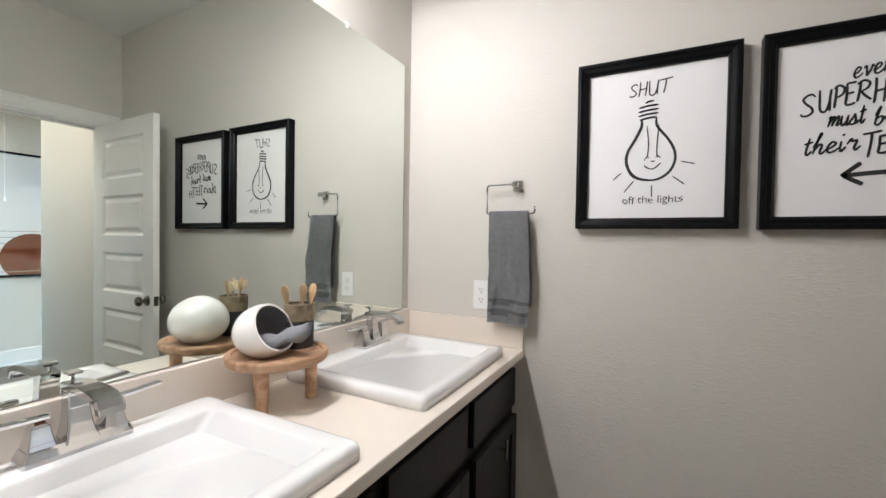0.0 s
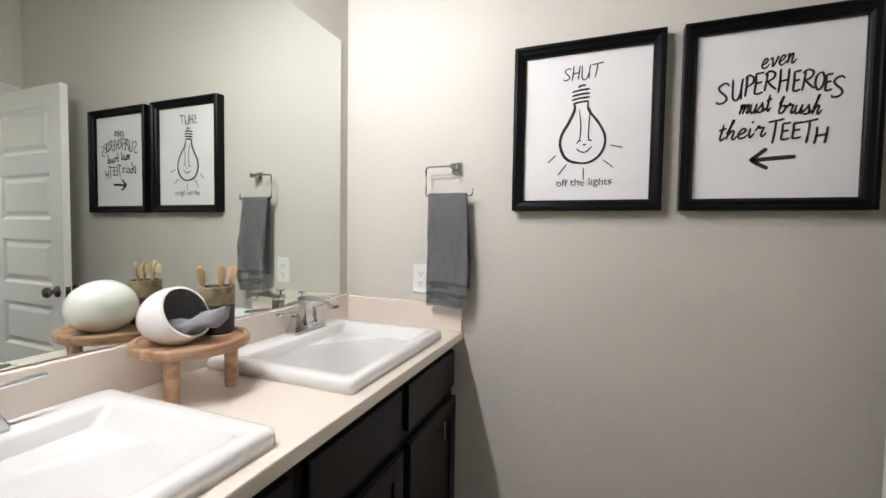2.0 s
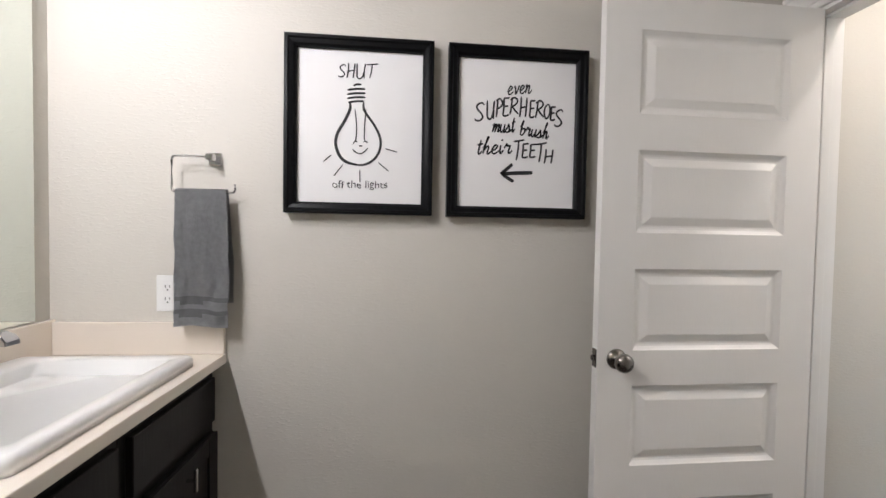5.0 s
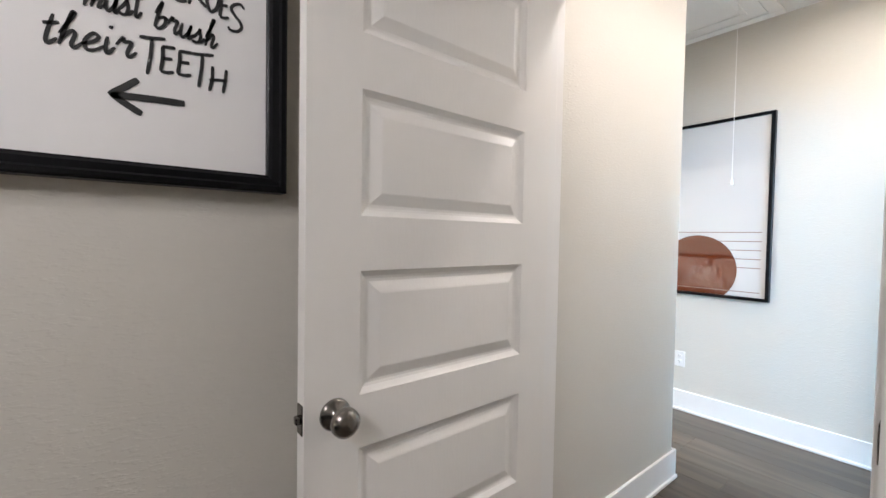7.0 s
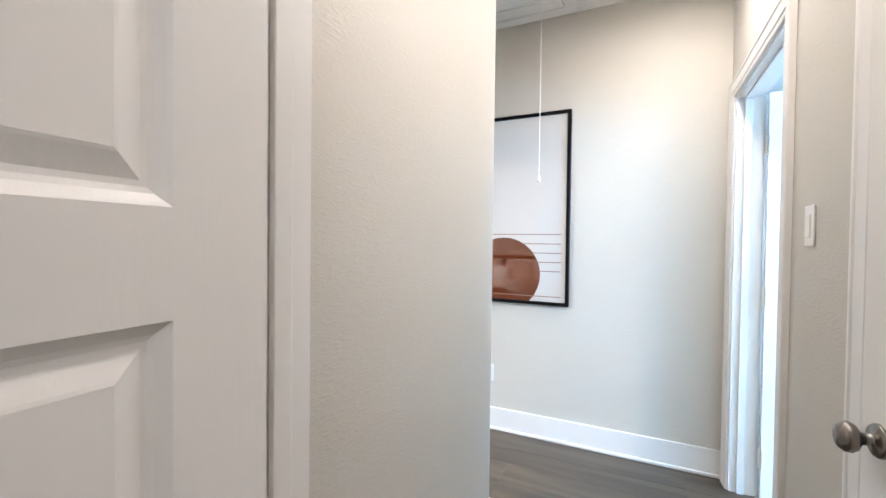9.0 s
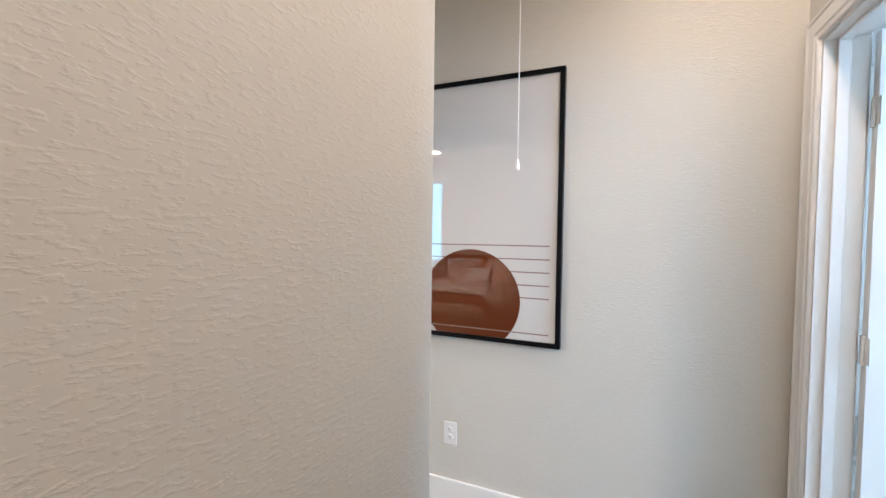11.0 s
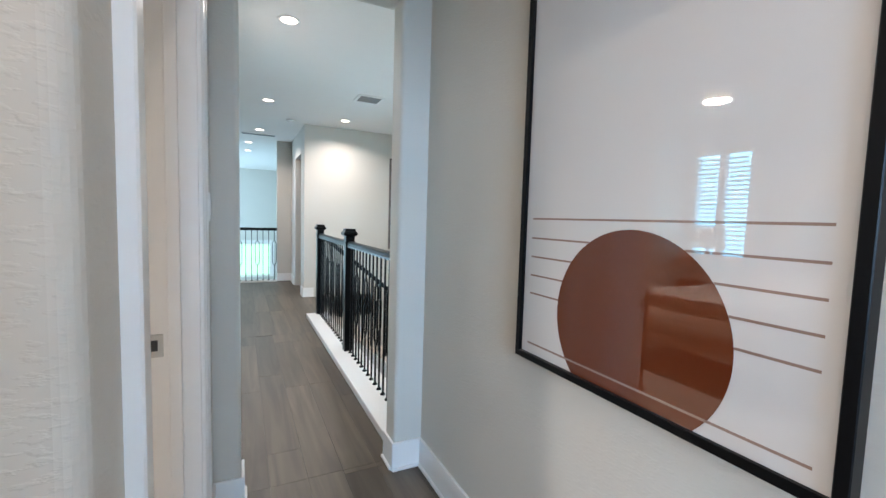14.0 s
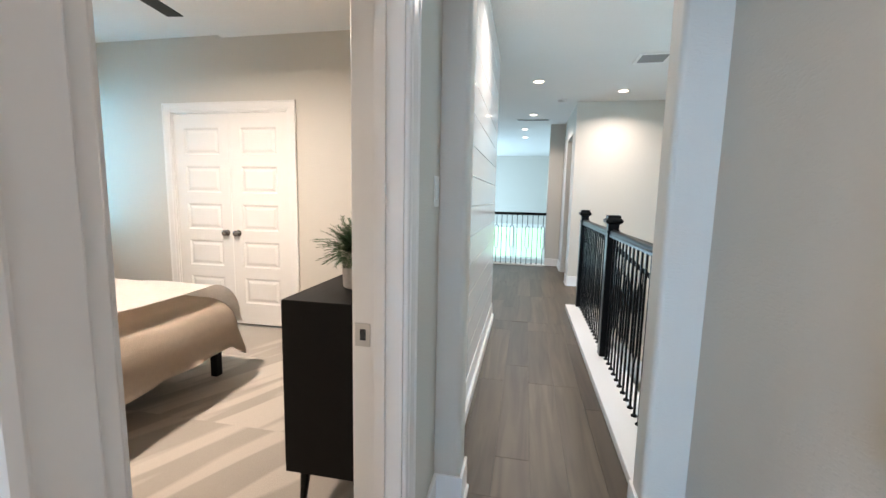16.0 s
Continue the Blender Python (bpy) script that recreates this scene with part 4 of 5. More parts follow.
def glyph(ch, *strokes):
    """One hand-drawn letter: strokes of points in a unit box."""
    GLYPHS[ch] = strokes


glyph("S", [(0.95, 0.86), (0.72, 0.99), (0.35, 0.93), (0.14, 0.76), (0.36, 0.56), (0.68, 0.40), (0.82, 0.20), (0.55, 0.03), (0.12, 0.02), (0.0, 0.12)])
glyph("U", [(0.06, 1.0), (0.10, 0.55), (0.16, 0.14), (0.42, 0.0), (0.72, 0.12), (0.88, 0.5)], [(0.98, 1.0), (0.90, 0.55), (0.94, 0.02)])
glyph("P", [(0.22, 0.94), (0.18, 0.5), (0.08, 0.0)], [(0.0, 0.86), (0.45, 1.0), (0.95, 0.86), (0.86, 0.62), (0.20, 0.44)])
glyph("E", [(0.14, 0.96), (0.16, 0.5), (0.06, 0.04)], [(0.10, 0.95), (0.5, 0.97), (0.98, 1.0)], [(0.16, 0.52), (0.5, 0.54), (0.82, 0.56)], [(0.06, 0.04), (0.5, 0.03), (0.96, 0.10)])
glyph("R", [(0.22, 0.94), (0.18, 0.5), (0.06, 0.0)], [(0.0, 0.84), (0.42, 1.0), (0.82, 0.88), (0.72, 0.64), (0.20, 0.46)], [(0.30, 0.47), (0.62, 0.25), (1.0, 0.06)])
glyph("H", [(0.14, 1.0), (0.16, 0.5), (0.04, 0.0)], [(0.92, 0.98), (0.88, 0.5), (0.80, 0.02)], [(0.0, 0.44), (0.5, 0.50), (1.0, 0.54)])
glyph("O", [(0.55, 0.98), (0.14, 0.78), (0.04, 0.36), (0.34, 0.02), (0.78, 0.20), (0.94, 0.62), (0.74, 0.94), (0.42, 0.96)])
glyph("T", [(0.0, 0.90), (0.5, 0.94), (1.0, 1.0)], [(0.48, 0.93), (0.46, 0.5), (0.36, 0.0)])
glyph("e", [(0.0, 0.30), (0.5, 0.52), (0.72, 0.84), (0.42, 0.98), (0.14, 0.52), (0.28, 0.06), (0.66, 0.08), (1.05, 0.42)])
glyph("v", [(0.0, 0.72), (0.22, 0.92), (0.38, 0.40), (0.46, 0.02), (0.78, 0.60), (0.86, 0.98), (1.05, 0.80)])
glyph("n", [(0.0, 0.80), (0.16, 0.95), (0.10, 0.02)], [(0.12, 0.30), (0.46, 0.94), (0.64, 0.80), (0.60, 0.20), (0.76, 0.02), (1.15, 0.44)])
glyph("m", [(0.0, 0.74), (0.14, 0.95), (0.05, 0.02)], [(0.08, 0.34), (0.36, 0.96), (0.44, 0.70), (0.36, 0.06)], [(0.40, 0.34), (0.70, 0.96), (0.80, 0.70), (0.74, 0.12), (1.05, 0.40)])
glyph("u", [(0.06, 0.95), (0.04, 0.30), (0.30, 0.02), (0.66, 0.40), (0.78, 0.95)], [(0.78, 0.95), (0.70, 0.25), (0.82, 0.02), (1.08, 0.36)])
glyph("s", [(0.0, 0.25), (0.40, 0.70), (0.50, 1.0)], [(0.46, 0.92), (0.66, 0.45), (0.58, 0.08), (0.20, 0.02), (0.05, 0.14)], [(0.60, 0.08), (0.86, 0.16), (1.05, 0.40)])
glyph("t", [(0.55, 1.6), (0.40, 0.80), (0.34, 0.20), (0.56, 0.02), (1.0, 0.38)], [(0.0, 1.02), (0.45, 1.10), (1.0, 1.22)])
glyph("b", [(0.0, 0.9), (0.36, 1.75), (0.22, 0.9), (0.14, 0.05)], [(0.14, 0.12), (0.50, 0.0), (0.86, 0.38), (0.72, 0.80), (0.24, 0.62)], [(0.72, 0.80), (0.95, 0.72), (1.05, 0.78)])
glyph("r", [(0.0, 0.55), (0.26, 1.05), (0.34, 0.82), (0.70, 0.86), (0.62, 0.25), (0.78, 0.02), (1.08, 0.38)])
glyph("h", [(0.0, 0.6), (0.42, 1.75), (0.34, 1.85), (0.20, 0.9), (0.10, 0.02)], [(0.12, 0.30), (0.48, 0.88), (0.68, 0.72), (0.62, 0.18), (0.80, 0.02), (1.12, 0.42)])
glyph("i", [(0.30, 0.95), (0.24, 0.30), (0.46, 0.02), (1.05, 0.44)], [(0.44, 1.42), (0.52, 1.52), (0.60, 1.48)])


def hand_letter(bm, ch, x0, x1, z0, z1, w, lean=0.0):
    for pts in GLYPHS[ch]:
        stroke([(x0 + (x1 - x0) * (u + lean * v), z0 + (z1 - z0) * v) for u, v in pts], w, bm, YI, 0.55)


def hand_word(parent, name, letters, w, lean=0.0, label=""):
    """Brush lettering; letters: rows (letter, x0, x1, z0, z1) of the print."""
    bm = bmesh.new()
    for ch, x0, x1, z0, z1 in letters:
        hand_letter(bm, ch, x0, x1, z0, z1, w, lean)
    return part(name, bm, M_INK, parent, label)


def script(text, x0, x1, z0, z1, drop=0.0):
    """Joined lower-case letters spread over x0..x1, narrow letters closer together."""
    wide = [{"i": 0.55, "t": 0.7, "m": 1.45}.get(c, 1.0) for c in text]
    unit, x, rows = (x1 - x0) / sum(wide), x0, []
    for k, (c, w) in enumerate(zip(text, wide)):
        dz = drop * k / len(text)
        rows.append((c, x, x + unit * w * 0.96, z0 + dz, z1 + dz))
        x += unit * w
    return rows


P1X, PZ, PW, PH = -0.114, 1.632, 0.474, 0.566
p1 = print_frame(P1X, PZ, PW, PH, "black-framed print of a smiling light bulb drawing")
YI = -0.0172

hand_word(p1, "lettering", [("S", -0.072, -0.049, 0.160, 0.200), ("H", -0.046, -0.020, 0.157, 0.206), ("U", -0.017, 0.012, 0.157, 0.206), ("T", 0.015, 0.052, 0.160, 0.208)], 0.0042, 0.1, "thin brush lettering")
lettering(p1, "off the lights", -0.088, 0.090, -0.205, -0.173, M_INK, YI, tilt=0.004, wob=0.08, bold=-0.004)
ink = bmesh.new()
for k, (hw, zz) in enumerate(((0.016, 0.138), (0.029, 0.124), (0.030, 0.110), (0.030, 0.097), (0.026, 0.084))):
    stroke([(-0.014 - hw * (0.6 if k == 0 else 1), zz - 0.005), (-0.014, zz), (-0.014 + hw, zz + 0.001)], 0.0068, ink, YI)
stroke([(-0.034, 0.080), (-0.034, 0.056), (-0.052, 0.016), (-0.073, -0.022), (-0.078, -0.058), (-0.064, -0.096), (-0.040, -0.115), (-0.006, -0.122)], 0.0098, ink, YI, 0.45)
stroke([(-0.020, -0.122), (0.016, -0.120), (0.048, -0.100), (0.065, -0.066), (0.064, -0.030), (0.046, 0.008), (0.018, 0.046), (0.010, 0.064), (0.010, 0.082)], 0.0080, ink, YI, 0.45)
stroke([(-0.018, 0.060), (-0.012, 0.005), (-0.014, -0.040), (-0.022, -0.050)], 0.004, ink, YI)
stroke([(0.018, 0.060), (0.014, 0.005), (0.014, -0.040), (0.024, -0.046)], 0.004, ink, YI)
stroke([(-0.024, -0.056), (-0.016, -0.046), (-0.008, -0.048)], 0.003, ink, YI)
stroke([(0.010, -0.048), (0.018, -0.044), (0.024, -0.050)], 0.003, ink, YI)
stroke([(-0.004, -0.060), (0.008, -0.060)], 0.004, ink, YI)
stroke([(-0.024, -0.072), (-0.012, -0.082), (0.006, -0.084), (0.026, -0.066)], 0.0042, ink, YI)
for a in (((-0.092, -0.092), (-0.118, -0.116)), ((-0.054, -0.122), (-0.083, -0.160)), ((0.000, -0.138), (0.001, -0.178)), ((0.060, -0.112), (0.094, -0.140)), ((0.082, -0.066), (0.122, -0.076))):
    stroke([a[0], ((a[0][0] + a[1][0]) / 2, (a[0][1] + a[1][1]) / 2), a[1]], 0.0036, ink, YI)
part("drawing", ink, M_INK, p1, "black ink light bulb with a smile")

P2X = 0.4085
p2 = print_frame(P2X, PZ - 0.001, PW, PH, "black-framed print with brush lettering and an arrow")
hand_word(p2, "lettering", script("even", -0.037, 0.045, 0.131, 0.160, 0.010), 0.0048, 0.2)
hand_word(p2, "lettering", [("S", -0.145, -0.113, 0.039, 0.100), ("U", -0.107, -0.080, 0.046, 0.109), ("P", -0.074, -0.052, 0.054, 0.116), ("E", -0.051, -0.028, 0.058, 0.121), ("R", -0.027, 0.003, 0.065, 0.122), ("H", 0.007, 0.033, 0.057, 0.126),
                            ("E", 0.041, 0.061, 0.057, 0.116), ("R", 0.062, 0.092, 0.058, 0.116), ("O", 0.092, 0.114, 0.056, 0.106), ("E", 0.114, 0.132, 0.051, 0.098), ("S", 0.130, 0.159, 0.032, 0.089)], 0.0062, 0.06)
hand_word(p2, "lettering", script("must", -0.086, -0.008, 0.002, 0.032, 0.006), 0.0056, 0.2)
hand_word(p2, "lettering", script("brush", 0.008, 0.108, -0.002, 0.026, -0.012), 0.0056, 0.25)
hand_word(p2, "lettering", script("their", -0.138, -0.018, -0.072, -0.042, 0.008), 0.0060, 0.2)
hand_word(p2, "lettering", [("T", -0.014, 0.024, -0.088, -0.018), ("E", 0.018, 0.041, -0.079, -0.030), ("E", 0.044, 0.068, -0.077, -0.031), ("T", 0.066, 0.102, -0.092, -0.025), ("H", 0.096, 0.127, -0.095, -0.046)], 0.0062, 0.08)
ink = bmesh.new()
stroke([(0.057, -0.128), (0.0, -0.131), (-0.050, -0.135)], 0.0125, ink, YI, 0.8)
stroke([(-0.013, -0.101), (-0.032, -0.118), (-0.053, -0.136)], 0.0115, ink, YI, 0.7)
stroke([(-0.050, -0.133), (-0.032, -0.146), (-0.008, -0.160)], 0.0115, ink, YI, 0.7)
part("arrow", ink, M_INK, p2, "black brush arrow")

# ---- vestibule: large print ----
AY, AZ, AW, AH = 1.7995, 1.4935, 0.860, 1.252
art = thing("large_framed_print", "tall black-framed print of a rust sun over taupe lines", "framed print", at=pose(EAST - 0.001, AY, AZ, 0, 0, -90))
part("frame", mitred_frame(AW, AH, [(0, 0), (0, 0.036), (0.002, 0.038), (0.020, 0.038), (0.022, 0.036), (0.022, 0.020)]), M_BLACK, art, "thin black frame")
part("paper", box(-AW / 2 + 0.020, AW / 2 - 0.020, -0.026, -0.0005, -AH / 2 + 0.020, AH / 2 - 0.020), M_ARTPAPER, art)
# print coordinates: x to the viewer's right, which is towards -y
cz0, cr = 1.060 - AZ, 0.246
sun = bmesh.new()
low = 0.887 - AZ
a0 = math.asin((low - cz0) / cr)
pts = [(cr * math.cos(a0 + (math.pi - 2 * a0) * k / 90), cz0 + cr * math.sin(a0 + (math.pi - 2 * a0) * k / 90)) for k in range(91)]
sun.faces.new([sun.verts.new((x, -0.0266, z)) for x, z in pts])
part("sun", sun, M_RUST, art, "rust red disc")
for i, zz in enumerate((1.328, 1.266, 1.206, 1.146, 1.087)):
    z = zz - AZ
    half = math.sqrt(max(0, cr * cr - (z - cz0) ** 2)) if abs(z - cz0) < cr else 0
    for s0, s1 in (((-0.378, -half), (half, 0.378)) if half else ((-0.378, 0.378),)):
        part("line", box(s0, s1, -0.0265, -0.0258, z - 0.0028, z + 0.0028), M_TAUPE, art)
part("line", box(-0.378, 0.378, -0.0274, -0.0258, 0.920 - AZ, 0.9255 - AZ), M_TAUPE, art)

# attic hatch with its pull cord
hat = thing("attic_hatch", "white panelled attic hatch in the vestibule ceiling", "attic hatch")
hx0, hx1, hy0, hy1, hz = 2.79, 3.69, 1.34, 2.78, VEST_CEIL
fr = bmesh.new()
for b4 in ((hx0, hx0 + 0.07, hy0, hy1), (hx1 - 0.07, hx1, hy0, hy1), (hx0 + 0.07, hx1 - 0.07, hy0, hy0 + 0.07), (hx0 + 0.07, hx1 - 0.07, hy1 - 0.07, hy1)):
    box(*b4, hz - 0.018, hz, fr, bevel=0.003)
part("trim", fr, M_TRIM, hat)
part("panel", box(hx0 + 0.076, hx1 - 0.076, hy0 + 0.076, hy1 - 0.076, hz - 0.012, hz), M_TRIM, hat)
# Near-black sheet painted in for the shade of the gap round the panel.
part("gap", box(hx0 + 0.0702, hx1 - 0.0702, hy0 + 0.0702, hy1 - 0.0702, hz - 0.004, hz - 0.001), M_SLOT, hat)
fr = bmesh.new()
for b4 in ((hx0 + 0.16, hx0 + 0.19, hy0 + 0.16, hy1 - 0.16), (hx1 - 0.19, hx1 - 0.16, hy0 + 0.16, hy1 - 0.16), (hx0 + 0.19, hx1 - 0.19, hy0 + 0.16, hy0 + 0.19), (hx0 + 0.19, hx1 - 0.19, hy1 - 0.19, hy1 - 0.16)):
    box(*b4, hz - 0.020, hz - 0.0121, fr, bevel=0.003)
part("moulding", fr, M_TRIM, hat)
cord = thing("pull_cord", "white pull cord with a small bell-shaped end hanging from the hatch", "pull cord", at=pose(3.233, 1.464, 0))
part("string", tube([(0, 0, 1.637), (0, 0, hz - 0.012)], 0.0016, 6), M_PLASTIC, cord)
part("end", merge(bmesh.new(), lathe([(0, 0), (0.008, 0), (0.0085, 0.006), (0.007, 0.020), (0.004, 0.034), (0.002, 0.038), (0, 0.038)], 16), pose(0, 0, 1.601)), M_PLASTIC, cord, smooth=True)
det = thing("smoke_detector", "round white smoke detector on the vestibule ceiling", "smoke detector", at=pose(3.50, 0.95, VEST_CEIL))
part("body", lathe([(0, -0.038), (0.045, -0.036), (0.058, -0.028), (0.063, -0.010), (0.063, 0), (0, 0)], 32), M_PLASTIC, det, smooth=True)


# ---- lamps in the ceiling and over the mirror ----
def downlight(x, y, z):
    d = thing("recessed_downlight", "small round recessed ceiling light, lit", "ceiling light", "recessed downlights", at=pose(x, y, z))
    part("trim_ring", lathe([(0.060, -0.003), (0.078, -0.006), (0.084, -0.003), (0.084, 0), (0.060, 0)], 32), M_PLASTIC, d, smooth=True)
    part("lens", lathe([(0, -0.002), (0.0598, -0.002), (0.0598, -0.0005), (0, -0.0005)], 32), M_LAMPGLOW, d)


# The fixtures at x 1.95 and over the stairwell are unseen additions.
for p in DOWNLIGHTS + [(1.95, 0.82, VEST_CEIL), (3.00, 0.82, VEST_CEIL), (-0.50, 2.87, BED_CEIL), (2.99, 10.50, HALL_CEIL), (2.99, 11.70, HALL_CEIL)]:
    downlight(*p)
van = thing("vanity_light", "chrome bar light with three shades above the mirror", "wall light")
part("bar", box(MIRROR_X + 0.0005, MIRROR_X + 0.03, -0.33, 0.83, 2.37, 2.44, bevel=0.006), M_CHROME, van)
for p in VANITY_BULBS:
    sh = part("shade", merge(bmesh.new(), lathe([(0.062, -0.075), (0.060, -0.075), (0.054, 0.06), (0.012, 0.064), (0.012, 0.067), (0.056, 0.064), (0.062, -0.075)], 32), pose(*p)), M_SHADE, van, "opal glass shade")
    part("arm", tube([(MIRROR_X + 0.03, p[1], 2.405), (p[0], p[1], 2.406)], 0.007), M_CHROME, van)


# ---- gallery railing ----
cb = tagged(new("stair_curb"), kind="structure")
part("cap_board", box(3.612, 3.89, STUB1 + 0.002, 6.66, F, F + 0.055, bevel=0.006), M_TRIM, cb)
part("face", box(3.65, 3.89, STUB1 + 0.002, 6.64, -0.42, F - 0.0005), M_TRIM, cb)
NX, RAIL_Z = 3.773, 1.085


def newel_mesh():
    rings = [[(px, py, z) for px, py in rrect(w, w, 0.004, 2)] for z, w in ((0, 0.088), (1.03, 0.088), (1.034, 0.098), (1.050, 0.098), (1.054, 0.084), (1.10, 0.084), (1.104, 0.098), (1.114, 0.128), (1.132, 0.132), (1.140, 0.120), (1.150, 0.100), (1.168, 0.098), (1.172, 0.088))]
    return loft(rings)


def baluster_meshes():
    """Straight bar, and a bar that splits into a long hexagon."""
    straight = box(-0.0065, 0.0065, -0.0065, 0.0065, 0, 1.0)
    hexa = bmesh.new()
    box(-0.0065, 0.0065, -0.0065, 0.0065, 0, 0.30, hexa)
    box(-0.0065, 0.0065, -0.0065, 0.0065, 0.80, 1.0, hexa)
    for s in (-1, 1):
        pts = [(0, 0.295), (s * 0.036, 0.355), (s * 0.036, 0.745), (0, 0.805)]
        rings = [[(dx, y + dy, z) for dx, dy in ((-0.0065, -0.0065), (0.0065, -0.0065), (0.0065, 0.0065), (-0.0065, 0.0065))] for y, z in pts]
        loft(rings, hexa)
    shoe = lathe([(0, 0), (0.019, 0), (0.019, 0.005), (0.012, 0.014), (0.0095, 0.016), (0, 0.016)], 14)
    return [part("mesh_source", b, M_IRON).data for b in (straight, hexa, shoe)]


B_STRAIGHT, B_HEX, B_SHOE = baluster_meshes()
for o in [o for o in scene.objects if o.name.startswith("mesh_source")]:
    bpy.data.objects.remove(o)


def rail_profile(bm, p0, p1, w=0.062, h=0.055):
    p0, p1 = Vector(p0), Vector(p1)
    d = (p1 - p0).normalized()
    side = d.cross(Vector((0, 0, 1))).normalized(); up = side.cross(d)
    prof = [(-0.5, -0.5), (0.5, -0.5), (0.5, -0.2), (0.42, -0.1), (0.46, 0.15), (0.38, 0.38), (0.2, 0.5), (-0.2, 0.5), (-0.38, 0.38), (-0.46, 0.15), (-0.42, -0.1), (-0.5, -0.2)]
    return loft([[p + side * a * w + up * b * h for a, b in prof] for p in (p0, p1)], bm)


def railing(name, label, p0, p1, base_z, top_z, phase=0, newel_ends=(True, True), sub=None):
    """A run of railing from p0 to p1 in plan."""
    r = thing(name, label, "railing", "iron railings")
    a, b = Vector((*p0, 0)), Vector((*p1, 0))
    d = (b - a); L = d.length; d.normalize()
    part("handrail", rail_profile(bmesh.new(), (*p0, top_z - 0.0275), (*p1, top_z - 0.0275)), M_IRON, r, "black handrail")
    n = int(L / 0.098)
    ang = math.degrees(math.atan2(d.y, d.x)) - 90
    k = (top_z - 0.055 - base_z) / 1.0
    for i in range(1, n + 1):
        q = a + d * (L * (i - 0.5) / n)
        o = new("baluster", B_HEX if (i + phase) % 3 == 0 else B_STRAIGHT)
        o.parent = r
        o.matrix_basis = pose(q.x, q.y, base_z, 0, 0, ang) @ Matrix.Diagonal((1, 1, k, 1))
        s = new("shoe", B_SHOE)
        s.parent = o
        s.matrix_basis = Matrix.Diagonal((1, 1, 1 / k, 1))
    return r


railing("gallery_railing", "black iron gallery railing with long hexagon balusters, near run", (NX, STUB1 + 0.01), (NX, 4.945), F + 0.055, RAIL_Z, 0)
railing("gallery_railing", "black iron gallery railing with long hexagon balusters, far run", (NX, 5.045), (NX, 6.555), F + 0.055, RAIL_Z, 1)
railing("balcony_railing", "black iron balcony railing above the living room", (2.05, 9.93), (3.49, 9.93), F + 0.03, 1.046, 1)
for y in (4.995, 6.605):
    nw = tagged(part("newel_post", newel_mesh(), M_IRON), "black square newel post with a moulded cap", "newel post", "newel posts")
    nw.matrix_world = pose(NX, y, F + 0.055) @ Matrix.Diagonal((1, 1, 1.0, 1))
tagged(part("balcony_curb", box(2.05, 3.49, 9.87, 10.01, F - 0.012, F + 0.03, bevel=0.004), M_TRIM), kind="structure")
# stairs going down beside the railing
stair = thing("staircase", "carpeted stairs going down behind the black railing", "stairs", kind="structure")
for i in range(10):
    part("step", box(3.92 + 0.235 * i - 0.02, 3.92 + 0.235 * (i + 1), 6.66, 8.078, F - 0.19 * (i + 1) - 0.16, F - 0.19 * (i + 1), bevel=0.01), M_CARPET, stair)
sr = thing("stair_railing", "black sloping stair handrail with iron balusters going down", "railing")
S0, S1 = Vector((3.84, 6.605, 1.02)), Vector((6.27, 6.605, -0.98))
part("handrail", rail_profile(bmesh.new(), S0, S1, 0.06, 0.055), M_IRON, sr)
part("stringer", prism([(0, -0.28), (2.43, -2.264), (2.43, -2.0), (0, -0.02)], 0, 0.05), M_TRIM, sr).matrix_basis = pose(3.84, 6.655, F, 90, 0, 0)
for i in range(22):
    q = S0.lerp(S1, (i + 0.7) / 22)
    o = new("baluster", B_HEX if i % 3 == 0 else B_STRAIGHT)
    o.parent = sr
    o.matrix_basis = pose(q.x, q.y, q.z - 0.985, 0, 0, -90) @ Matrix.Diagonal((1, 1, 0.96, 1))

# decorative lattice panel on the stair wall
lp = thing("lattice_wall_panel", "tall dark lattice wall panel with copper diamonds and mirrored centre", "wall panel")
px0, px1, pz0, pz1, py = 5.19, 5.88, 0.77, 2.345, 8.08
part("backing", box(px0, px1, py - 0.022, py - 0.001, pz0, pz1), M_PANELBACK, lp)
bm = bmesh.new()
for b4 in ((px0, px0 + 0.02, pz0, pz1), (px1 - 0.02, px1, pz0, pz1), (px0 + 0.02, px1 - 0.02, pz0, pz0 + 0.02), (px0 + 0.02, px1 - 0.02, pz1 - 0.02, pz1)):
    box(b4[0], b4[1], py - 0.032, py - 0.0225, b4[2], b4[3], bm)
part("border", bm, M_LATTICE, lp)
cw, ch = (px1 - px0) / 3, (pz1 - pz0) / 5
